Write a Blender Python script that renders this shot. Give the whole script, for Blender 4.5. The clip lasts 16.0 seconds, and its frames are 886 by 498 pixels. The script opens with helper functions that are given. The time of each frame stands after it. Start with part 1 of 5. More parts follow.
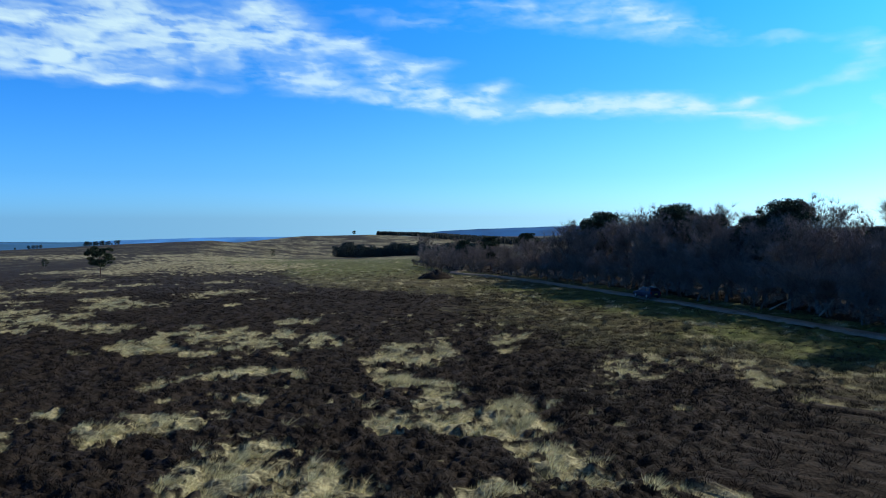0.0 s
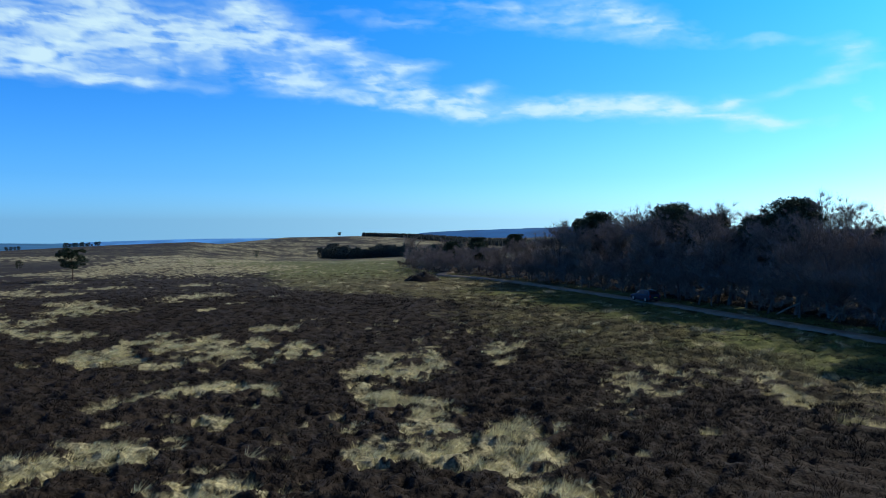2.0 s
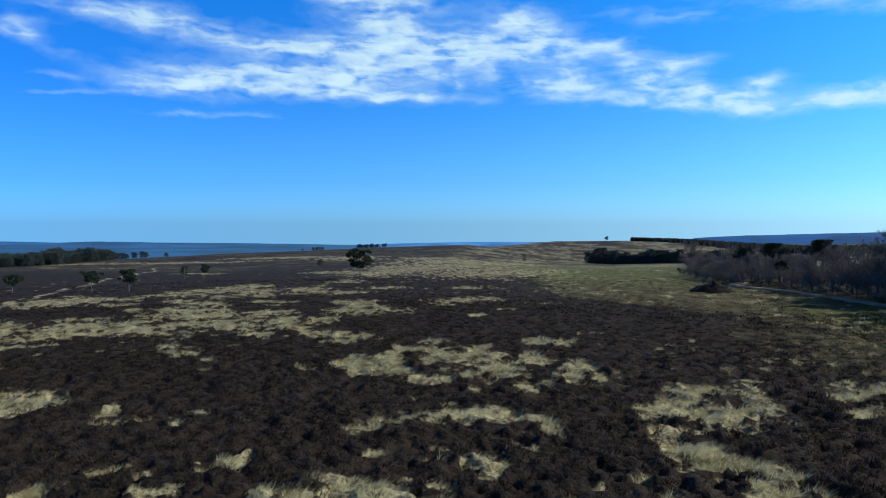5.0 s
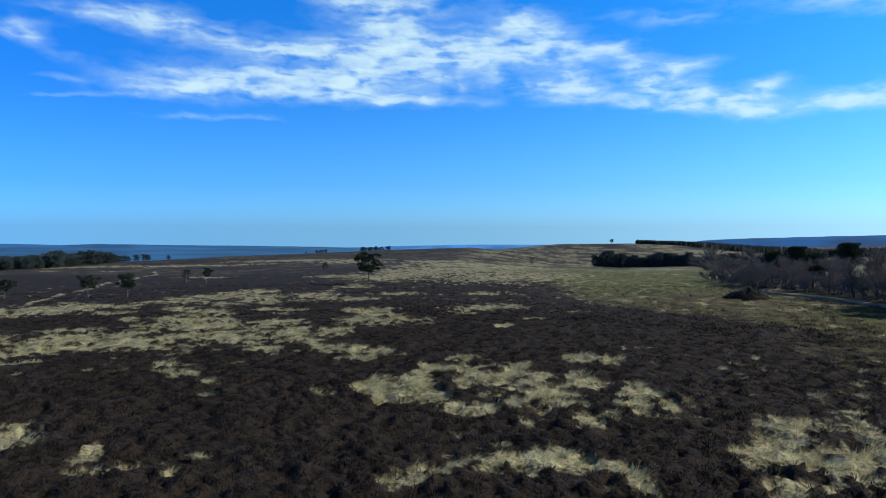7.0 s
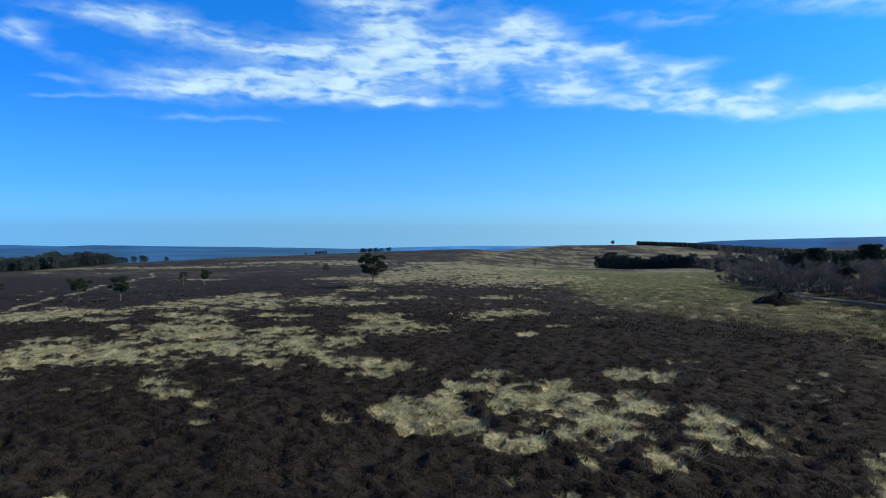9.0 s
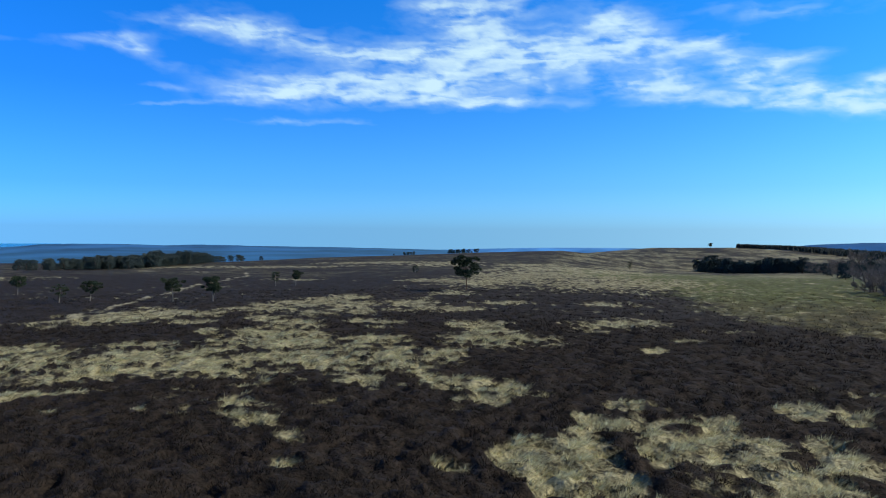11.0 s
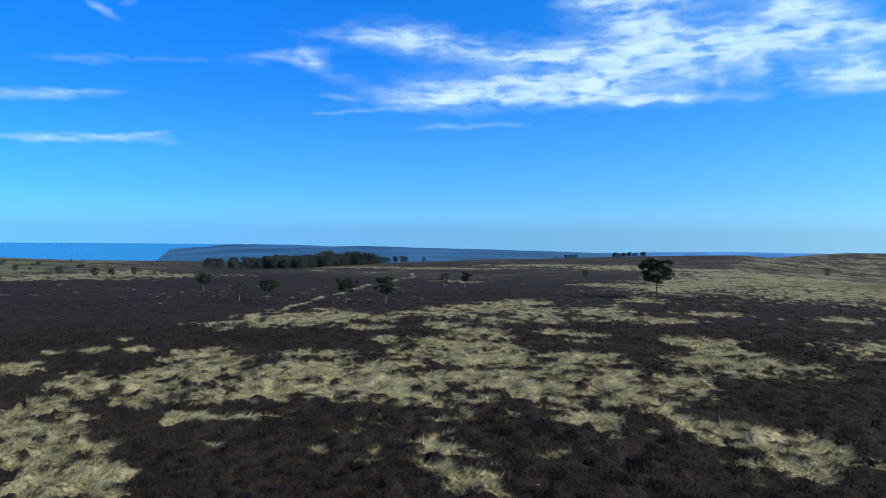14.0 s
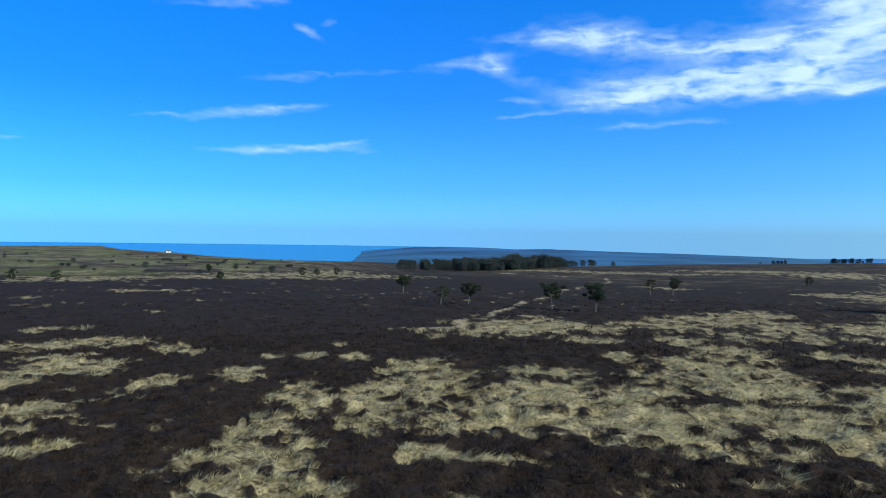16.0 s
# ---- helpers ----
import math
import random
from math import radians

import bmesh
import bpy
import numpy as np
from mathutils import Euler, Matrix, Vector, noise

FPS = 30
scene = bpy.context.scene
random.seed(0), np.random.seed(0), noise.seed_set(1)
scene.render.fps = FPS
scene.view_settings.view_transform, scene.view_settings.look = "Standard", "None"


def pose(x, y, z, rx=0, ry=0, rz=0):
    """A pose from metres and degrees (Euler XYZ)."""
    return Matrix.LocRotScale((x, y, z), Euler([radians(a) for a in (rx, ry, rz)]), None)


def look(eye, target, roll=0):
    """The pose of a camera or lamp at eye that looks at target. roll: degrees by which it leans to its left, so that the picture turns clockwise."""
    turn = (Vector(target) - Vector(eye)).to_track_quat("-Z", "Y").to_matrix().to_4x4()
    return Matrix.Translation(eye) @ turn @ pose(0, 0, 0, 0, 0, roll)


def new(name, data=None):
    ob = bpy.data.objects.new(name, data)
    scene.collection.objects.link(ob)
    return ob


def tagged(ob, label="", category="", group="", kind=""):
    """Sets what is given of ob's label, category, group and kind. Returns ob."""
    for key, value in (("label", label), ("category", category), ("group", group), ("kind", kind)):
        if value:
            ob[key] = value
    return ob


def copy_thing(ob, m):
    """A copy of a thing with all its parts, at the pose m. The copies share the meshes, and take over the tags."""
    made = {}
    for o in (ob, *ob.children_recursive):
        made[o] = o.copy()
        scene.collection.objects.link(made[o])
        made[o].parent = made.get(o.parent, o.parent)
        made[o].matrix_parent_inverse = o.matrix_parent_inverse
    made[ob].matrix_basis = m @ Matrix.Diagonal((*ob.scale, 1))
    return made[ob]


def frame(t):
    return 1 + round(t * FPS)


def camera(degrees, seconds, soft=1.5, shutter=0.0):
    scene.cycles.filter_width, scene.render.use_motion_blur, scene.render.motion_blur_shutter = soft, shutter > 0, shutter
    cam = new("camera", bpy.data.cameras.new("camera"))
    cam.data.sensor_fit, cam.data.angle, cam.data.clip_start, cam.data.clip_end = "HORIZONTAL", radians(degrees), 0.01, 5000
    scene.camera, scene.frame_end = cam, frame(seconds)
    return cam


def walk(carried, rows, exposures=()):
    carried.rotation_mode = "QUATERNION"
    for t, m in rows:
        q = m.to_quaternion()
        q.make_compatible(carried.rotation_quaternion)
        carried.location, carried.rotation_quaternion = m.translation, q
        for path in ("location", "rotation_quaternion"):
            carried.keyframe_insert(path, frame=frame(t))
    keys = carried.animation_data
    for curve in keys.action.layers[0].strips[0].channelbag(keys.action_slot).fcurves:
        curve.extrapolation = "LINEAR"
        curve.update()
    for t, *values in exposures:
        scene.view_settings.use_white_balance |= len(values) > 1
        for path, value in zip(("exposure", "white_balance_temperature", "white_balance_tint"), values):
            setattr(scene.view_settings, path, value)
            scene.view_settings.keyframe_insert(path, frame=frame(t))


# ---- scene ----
cam = camera(65.8, 16.0, soft=1.0)
METRES, EYE, TILT, LEAN, TURN = 58.8, 10.0, -0.275, -0.59, 0.0
ROWS = [
    (0.0, 0.0, 0.0, 0.0, -0.02, -1.65, 0.87),
    (0.5, -0.0007, 0.0226, -0.0002, -0.34, -1.65, 0.85),
    (1.0, -0.0013, 0.044, -0.0012, -0.62, -1.6, 0.88),
    (1.5, -0.0026, 0.0661, -0.0021, -0.92, -1.59, 0.87),
    (2.0, -0.0049, 0.0882, -0.0032, -1.21, -1.55, 0.86),
    (2.5, -0.0084, 0.1103, -0.0041, -1.36, -1.51, 0.86),
    (3.0, -0.0117, 0.1327, -0.0048, -1.82, -1.48, 0.87),
    (3.5, -0.0183, 0.1554, -0.0059, 2.33, -1.38, 0.82),
    (4.0, -0.0272, 0.18, -0.0065, 11.13, -1.2, 0.65),
    (4.5, -0.0377, 0.2053, -0.0067, 18.33, -1.07, 0.48),
    (5.0, -0.0525, 0.2284, -0.0064, 20.75, -0.94, 0.45),
    (7.5, -0.1528, 0.3488, -0.0043, 20.95, -0.66, 0.41),
    (8.0, -0.1705, 0.3689, -0.0046, 20.57, -0.62, 0.42),
    (10.5, -0.2684, 0.5078, -0.0047, 25.14, -0.51, 0.14),
    (11.0, -0.2943, 0.5336, -0.0052, 28.06, -0.48, 0.06),
    (11.5, -0.3204, 0.5562, -0.0073, 29.41, -0.43, 0.07),
    (12.0, -0.347, 0.578, -0.0098, 31.5, -0.41, 0.03),
    (12.5, -0.3748, 0.6012, -0.011, 33.6, -0.39, -0.05),
    (13.0, -0.4036, 0.6229, -0.0109, 34.92, -0.31, -0.11),
    (13.5, -0.4333, 0.6418, -0.0118, 38.48, -0.29, -0.23),
    (14.0, -0.4663, 0.6583, -0.0124, 41.12, -0.29, -0.36),
    (14.5, -0.5016, 0.6721, -0.0133, 42.68, -0.22, -0.39),
    (15.0, -0.5402, 0.683, -0.0147, 44.53, -0.19, -0.43),
    (15.5, -0.5792, 0.6927, -0.0154, 48.64, -0.14, -0.51),
    (16.0, -0.6185, 0.6993, -0.0152, 56.2, -0.17, -0.75),
]
walk(cam, [(t, pose(0, 0, EYE, TILT, LEAN, TURN) @ pose(METRES * x, METRES * y, METRES * z, 90 + pitch, roll, yaw)) for t, x, y, z, yaw, pitch, roll in ROWS], exposures=((0.0, 0.0), (3.0, 0.0), (5.0, 0.0), (12.0, 0.05), (16.0, 0.14)))

# ---- light ----
SUN_TURN, SUN_HEIGHT = -63.0, 30.0      # the sun stands this far to the left of +y, and this high
world = bpy.data.worlds.new("world")
scene.world = world
world.use_nodes = True
wn, wl = world.node_tree.nodes, world.node_tree.links
sky = wn.new("ShaderNodeTexSky")
sky.sky_type, sky.sun_disc = "NISHITA", False
sky.sun_elevation, sky.sun_rotation = radians(SUN_HEIGHT), radians(-SUN_TURN)
sky.altitude, sky.air_density, sky.dust_density, sky.ozone_density = 150, 1.0, 0.85, 2.5
# clear spring sky: the haze at the skyline stays pale blue, and the horizon's colour goes on below it
where = wn.new("ShaderNodeTexCoord")
split, join = wn.new("ShaderNodeSeparateXYZ"), wn.new("ShaderNodeCombineXYZ")
up = wn.new("ShaderNodeMath")
up.operation, up.inputs[1].default_value = "MAXIMUM", 0.012
wl.new(where.outputs["Generated"], split.inputs[0])
wl.new(split.outputs[2], up.inputs[0])
wl.new(split.outputs[0], join.inputs[0])
wl.new(split.outputs[1], join.inputs[1])
wl.new(up.outputs[0], join.inputs[2])
wl.new(join.outputs[0], sky.inputs[0])


def sky_tint(*stops):
    node = wn.new("ShaderNodeValToRGB")
    while len(node.color_ramp.elements) < len(stops):
        node.color_ramp.elements.new(0.5)
    for e, (at, c) in zip(node.color_ramp.elements, stops):
        e.position, e.color = at, (*c, 1)
    wl.new(up.outputs[0], node.inputs[0])
    return node.outputs[0]


away = sky_tint((0.0, (0.30, 1.04, 2.75)), (0.07, (0.16, 0.76, 2.05)), (0.2, (0.065, 0.66, 1.9)), (0.36, (0.03, 0.78, 2.0)), (0.46, (0.34, 0.36, 0.36)))
sunward = sky_tint((0.0, (0.74, 1.40, 2.45)), (0.07, (0.50, 1.17, 1.8)), (0.2, (0.26, 1.06, 1.75)), (0.36, (0.10, 1.06, 2.05)), (0.46, (0.34, 0.36, 0.36)))
# the sky pales towards the sun
toward = wn.new("ShaderNodeVectorMath")
toward.operation, toward.inputs[1].default_value = "DOT_PRODUCT", (math.sin(radians(-SUN_TURN)), math.cos(radians(-SUN_TURN)), 0)
wl.new(join.outputs[0], toward.inputs[0])
near_sun = wn.new("ShaderNodeMapRange")
near_sun.inputs["From Min"].default_value, near_sun.inputs["From Max"].default_value = -0.85, 0.95
wl.new(toward.outputs["Value"], near_sun.inputs["Value"])
tint = wn.new("ShaderNodeMix")
tint.data_type = "RGBA"
wl.new(near_sun.outputs[0], tint.inputs[0])
wl.new(away, tint.inputs[6])
wl.new(sunward, tint.inputs[7])
blue = wn.new("ShaderNodeMix")
blue.data_type, blue.blend_type = "RGBA", "MULTIPLY"
blue.inputs[0].default_value = 1.0
wl.new(sky.outputs[0], blue.inputs[6])
wl.new(tint.outputs[2], blue.inputs[7])
wl.new(blue.outputs[2], wn["Background"].inputs[0])
wn["Background"].inputs[1].default_value = 0.11
sun = new("sun", bpy.data.lights.new("sun", "SUN"))
sun.data.energy, sun.data.angle, sun.data.color = 4.6, radians(0.53), (1.0, 0.93, 0.80)
sun_way = Vector((-math.sin(radians(SUN_TURN)) * math.cos(radians(SUN_HEIGHT)), math.cos(radians(SUN_TURN)) * math.cos(radians(SUN_HEIGHT)), math.sin(radians(SUN_HEIGHT))))
sun.matrix_world = look((0, 0, 60), Vector((0, 0, 60)) - sun_way)


# ---- numbers and noise ----
def hashed(ix, iy, seed):
    n = (ix * 374761393 + iy * 668265263 + seed * 2147483647) & 0xFFFFFFFF
    n = ((n ^ (n >> 13)) * 1274126177) & 0xFFFFFFFF
    return ((n ^ (n >> 16)) & 0xFFFFFF) / 16777216.0


def value_noise(x, y, seed=0):
    fx, fy = np.floor(x), np.floor(y)
    ix, iy = fx.astype(np.int64), fy.astype(np.int64)
    u, v = x - fx, y - fy
    u, v = u * u * (3 - 2 * u), v * v * (3 - 2 * v)
    a, b = hashed(ix, iy, seed), hashed(ix + 1, iy, seed)
    c, d = hashed(ix, iy + 1, seed), hashed(ix + 1, iy + 1, seed)
    return (a * (1 - u) + b * u) * (1 - v) + (c * (1 - u) + d * u) * v


def fbm(x, y, size, octaves=4, seed=0):
    total, weight, amp = 0, 0, 1.0
    for k in range(octaves):
        total = total + amp * value_noise(x / size + 17.3 * k, y / size - 9.1 * k, seed + k)
        weight, amp, size = weight + amp, amp * 0.55, size * 0.5
    return total / weight


def step(a, b, x):
    k = np.clip((x - a) / (b - a), 0, 1)
    return k * k * (3 - 2 * k)


# ---- lie of the land ----
RINGS = np.array([100.0, 160, 215, 300, 470, 600, 760, 1170, 1600, 2300, 3200, 4900])
LAND = {}


def land(turn, *heights):
    """Heights of the land on the outer rings, looking that many degrees to the left of +y."""
    LAND[turn] = heights


land(-180, 0, 0, 0, 0, 0, 0, 0, 0, 0, -20, -20)
land(-60, 0.4, 0.5, 0.6, 2, 3, 4, 6, 8, 8, 0, -20)
land(-30, 0.2, 0.2, 0.3, 1, 2, 2, 2, 2, 0, -20, -60)
land(-9, -0.9, -1.6, -3.6, -9.5, -14, -15, -18, -16, -26, -45, -90)
land(5, -1.9, -3.2, -6.5, -13, -19.5, -18, -4.5, -14, -28, -50, -95)
land(11, -1.9, -3.3, -6.3, -12.6, -16.5, -14, -6.3, -18, -36, -62, -95)
land(18, -2.2, -3.6, -5.6, -8.0, -7.0, -5.0, -20, -32, -45, -70, -100)
land(25, -2.5, -4.2, -6.3, -8.5, -8.5, -7.6, -26, -40, -60, -80, -120)
land(31, -2.8, -4.7, -6.5, -8.6, -9.2, -11, -30, -48, -75, -100, -150)
land(38, -3.1, -5.2, -7.3, -9.5, -9.6, -13.6, -34, -52, -80, -105, -150)
land(47, -3.6, -4.9, -6.6, -10, -12.9, -20, -34, -52, -80, -105, -150)
land(59, -3.2, -4.0, -4.5, -11.5, -14.5, -18, -40, -58, -85, -110, -150)
land(69, -2.4, -3.0, -4.1, -8.0, -10.5, -16, -36, -50, -80, -105, -150)
land(77, -2.0, -2.8, -4.2, -6.5, -8.5, -10.5, -18.3, -46, -48, -64, -95)
land(82.5, -1.9, -2.7, -4.1, -6.3, -7.8, -9.2, -12, -14.2, -48, -64, -95)
land(91, -1.9, -2.7, -4.0, -6.3, -7.8, -9.6, -13.5, -17.8, -48, -64, -95)
land(120, -1.0, -1.4, -2.0, -4, -5, -7, -9, -14, -30, -40, -40)
land(180, 0, 0, 0, 0, 0, 0, 0, 0, 0, -20, -20)
TURNS = np.array(sorted(LAND), float)
TABLE = np.array([LAND[t] for t in sorted(LAND)], float)


def slope(x, y):
    return 0.0103 * x - 0.0048 * y


def height(x, y):
    """The ground's height."""
    x, y = np.asarray(x, float), np.asarray(y, float)
    r, turn = np.hypot(x + 20, y - 30), np.degrees(np.arctan2(-(x + 20), y - 30))
    rows = [slope(-20 - RINGS[0] * np.sin(np.radians(turn)), 30 + RINGS[0] * np.cos(np.radians(turn)))]
    rows += [np.interp(turn, TURNS, TABLE[:, k]) for k in range(TABLE.shape[1])]
    k = np.clip(np.searchsorted(RINGS, r) - 1, 0, len(RINGS) - 2)
    f = np.clip((r - RINGS[k]) / (RINGS[k + 1] - RINGS[k]), 0, 1)
    stack = np.stack([np.broadcast_to(q, r.shape) for q in rows])
    far = np.take_along_axis(stack, k[None], 0)[0] * (1 - f) + np.take_along_axis(stack, k[None] + 1, 0)[0] * f
    z = np.where(r < RINGS[0], slope(x, y), far)
    z = z + (fbm(x, y, 45, 3, 5) - 0.5) * 0.5 * step(20, 120, r) + (fbm(x, y, 260, 3, 8) - 0.5) * 1.6 * step(250, 700, r)
    return z


def ground_at(x, y):
    return float(height(np.array([x]), np.array([y]))[0])


# ---- what grows where ----
PATCHES, MEADOWS = [], []


def patch(x, y, across, deep, turn, full=1.0):
    """A patch of bleached moor grass, with its half width and half depth as one looks at it from the turn."""
    PATCHES.append((x, y, max(across, 0.5), deep, radians(turn), full))


patch(-15.4, 35.5, 2.8, 2.8, 23)
patch(-8.6, 29.0, 2.9, 3.3, 17)
patch(-5.0, 26.7, 2.2, 1.5, 11)
patch(-21.5, 33.2, 0.4, 1.8, 33)
patch(-7.6, 30.9, 1.7, 1.2, 14)
patch(-2.0, 53.0, 3.1, 3.3, 2)
patch(-3.7, 46.5, 1.4, 5.4, 5)
patch(-2.3, 42.7, 1.8, 2.7, 3)
patch(-0.7, 41.2, 2.1, 3.1, 1)
patch(1.0, 36.1, 3.4, 2.4, -2)
patch(-2.5, 35.7, 1.4, 1.5, 4)
patch(3.0, 38.3, 2.3, 2.0, -5)
patch(4.1, 33.9, 1.8, 2.0, -7)
patch(4.5, 31.2, 1.9, 1.7, -8)
patch(5.0, 28.2, 1.5, 1.7, -10)
patch(6.0, 27.1, 1.9, 1.1, -12)
patch(8.1, 26.7, 2.0, 1.2, -17)
patch(9.8, 25.7, 1.7, 0.9, -21)
patch(-4.6, 40.6, 0.7, 1.7, 6)
patch(1.8, 26.1, 1.4, 1.0, -4)
patch(-0.6, 25.5, 0.9, 0.6, 1)
patch(-0.2, 59.4, 1.7, 3.5, 0)
patch(-27.3, 59.4, 1.6, 2.6, 25)
patch(-25.6, 62.4, 1.4, 4.9, 22)
patch(-20.5, 56.9, 1.5, 2.0, 20)
patch(-19.3, 64.6, 3.1, 6.5, 17)
patch(-22.5, 67.9, 1.5, 2.4, 18)
patch(-13.3, 56.2, 1.2, 1.6, 13)
patch(-15.3, 67.2, 1.2, 2.3, 13)
patch(-11.9, 63.7, 1.2, 4.8, 11)
patch(-9.5, 61.3, 0.5, 1.6, 9)
patch(-18.7, 47.3, 0.8, 1.4, 22)
patch(-16.9, 47.9, 1.3, 1.0, 19)
patch(-13.5, 49.5, 0.9, 1.7, 15)
patch(-14.6, 48.2, 1.1, 1.0, 17)
patch(-12.1, 41.0, 1.3, 1.3, 16)
patch(-14.3, 42.6, 0.5, 0.6, 19)
patch(-19.2, 44.8, 0.5, 0.9, 23)
patch(-10.0, 47.3, 0.4, 1.0, 12)
patch(-22.0, 38.0, 0.6, 0.8, 30)
patch(-23.0, 37.1, 0.6, 0.7, 32)
patch(-49.1, 81.8, 5.9, 6.3, 31)
patch(-35.5, 73.3, 1.7, 4.0, 26)
patch(-39.9, 73.6, 2.8, 2.1, 28)
patch(-44.1, 96.2, 5.7, 6.0, 25)
patch(6.4, 61.7, 1.8, 3.2, -6)
patch(14.0, 48.9, 2.1, 5.3, -16, 0.72)
patch(11.3, 43.2, 1.5, 1.6, -15, 0.75)
patch(20.5, 42.6, 1.2, 1.7, -26)
patch(21.7, 38.9, 1.1, 1.5, -29)
patch(21.9, 35.9, 0.9, 0.8, -31)
patch(13.4, 37.8, 0.5, 0.6, -19)
patch(20.4, 45.1, 1.3, 1.5, -24, 0.80)
patch(20.3, 60.3, 1.1, 1.9, -19, 0.70)
patch(18.9, 52.3, 1.4, 1.9, -20, 0.70)
patch(21.0, 49.9, 1.8, 1.8, -23, 0.70)
patch(21.0, 41.0, 1.2, 0.8, -27)
patch(-15.5, 37.1, 1.2, 1.5, 28)
patch(-16.9, 36.2, 1.1, 0.9, 31)
patch(-14.0, 36.6, 0.7, 0.5, 25)
patch(-22.5, 34.2, 1.0, 0.9, 43)
patch(-26.3, 35.6, 1.0, 0.5, 46)
patch(-24.7, 35.9, 0.8, 0.6, 44)
patch(-22.9, 37.6, 0.7, 0.7, 39)
patch(-22.3, 38.8, 0.6, 0.5, 37)
patch(-27.2, 32.4, 0.7, 0.7, 52)
patch(-42.4, 43.5, 2.3, 3.9, 53)
patch(-43.2, 45.1, 1.7, 1.9, 52)
patch(-34.6, 43.0, 0.4, 1.2, 47)
patch(-29.9, 42.9, 0.6, 0.9, 42)
patch(-17.7, 48.1, 1.4, 1.0, 23)
patch(-16.1, 49.3, 1.3, 0.8, 20)
patch(-14.8, 50.2, 1.0, 1.0, 18)
patch(-13.1, 49.1, 1.1, 1.0, 16)
patch(-11.2, 49.7, 0.6, 0.7, 13)
patch(-10.4, 48.4, 0.3, 0.7, 12)
patch(-19.2, 44.9, 1.2, 1.1, 27)
patch(-12.3, 41.6, 1.0, 0.8, 18)
patch(-11.2, 40.6, 0.6, 0.6, 17)
patch(-16.9, 41.3, 0.5, 0.5, 26)
patch(-14.3, 41.5, 0.4, 0.5, 22)
patch(-3.8, 54.3, 1.7, 2.2, 1)
patch(-1.1, 59.4, 2.3, 2.0, -2)
patch(-4.8, 48.6, 0.9, 1.8, 3)
patch(-3.5, 45.7, 1.4, 1.5, 1)
patch(-2.8, 43.6, 1.3, 1.3, -0)
patch(-0.9, 44.3, 1.6, 1.5, -4)
patch(-5.0, 41.4, 1.0, 0.7, 4)
patch(1.4, 72.0, 1.2, 1.3, -4)
patch(4.1, 71.6, 0.7, 1.1, -7)
patch(5.1, 60.2, 1.0, 2.0, -10)
patch(5.6, 56.8, 0.9, 1.4, -11)
patch(-36.3, 74.1, 2.0, 2.0, 29)
patch(-47.7, 62.6, 1.2, 2.9, 43)
patch(-40.4, 58.8, 0.7, 1.7, 39)
patch(-38.0, 54.9, 0.4, 0.9, 40)
patch(-43.6, 60.6, 1.3, 1.3, 41)
patch(-35.5, 74.0, 1.5, 2.0, 26)
patch(-28.7, 61.8, 1.1, 1.7, 25)
patch(-26.6, 59.7, 1.2, 1.5, 24)
patch(-26.8, 65.4, 1.0, 2.6, 21)
patch(-26.0, 61.9, 1.5, 1.9, 22)
patch(-27.2, 68.8, 1.3, 1.1, 20)
patch(-22.8, 70.8, 2.1, 1.5, 15)
patch(-21.6, 69.5, 2.3, 2.4, 14)
patch(-18.9, 66.2, 1.9, 3.1, 11)
patch(-17.5, 62.5, 1.4, 2.6, 10)
patch(-16.6, 59.2, 0.8, 1.2, 10)
patch(-20.6, 58.5, 1.6, 1.2, 16)
patch(-21.0, 57.1, 0.8, 0.9, 17)
patch(-17.2, 76.3, 1.4, 1.8, 7)
patch(-15.0, 75.8, 0.9, 2.0, 5)
patch(-16.0, 68.9, 1.0, 2.2, 7)
patch(-15.2, 60.4, 1.0, 1.3, 8)
patch(-13.4, 57.4, 1.2, 1.3, 5)
patch(-12.6, 64.9, 0.9, 2.4, 3)
patch(-11.2, 61.7, 0.8, 0.8, 2)
patch(-9.8, 62.2, 0.9, 1.2, -0)
patch(-9.9, 58.6, 0.8, 0.5, -0)
patch(-18.5, 47.9, 1.2, 1.2, 18)
patch(-16.3, 49.6, 1.4, 0.7, 13)
patch(-16.7, 48.4, 1.5, 1.0, 14)
patch(-14.0, 49.5, 1.5, 1.3, 8)
patch(-12.0, 49.4, 1.5, 0.8, 4)
patch(-14.9, 48.2, 1.2, 0.6, 10)
patch(-2.8, 57.9, 1.6, 3.9, -11)
patch(-4.7, 53.5, 1.4, 2.3, -9)
patch(0.5, 72.5, 0.9, 1.2, -12)
patch(-0.9, 72.9, 0.7, 1.0, -10)
patch(-4.6, 58.8, 0.6, 0.9, -8)
patch(-34.4, 42.6, 0.7, 0.9, 49)
patch(-32.0, 42.1, 1.8, 0.5, 47)
patch(-30.5, 43.1, 0.6, 0.7, 44)
patch(-29.8, 44.5, 0.4, 0.6, 41)
patch(-41.1, 44.7, 0.3, 1.3, 53)
patch(-48.9, 63.8, 1.1, 1.7, 44)
patch(-46.9, 61.2, 0.6, 1.3, 44)
patch(-44.3, 61.1, 1.1, 0.9, 41)
patch(-42.1, 60.2, 0.6, 1.0, 40)
patch(-40.3, 59.1, 0.5, 0.9, 38)
patch(-39.4, 58.1, 0.5, 0.7, 38)
patch(-38.1, 55.4, 0.7, 0.7, 40)
patch(-37.9, 75.1, 2.3, 1.6, 23)
patch(-36.1, 71.7, 0.6, 2.6, 23)
patch(-35.5, 68.1, 0.4, 1.0, 24)
patch(-34.9, 73.2, 1.2, 1.8, 20)
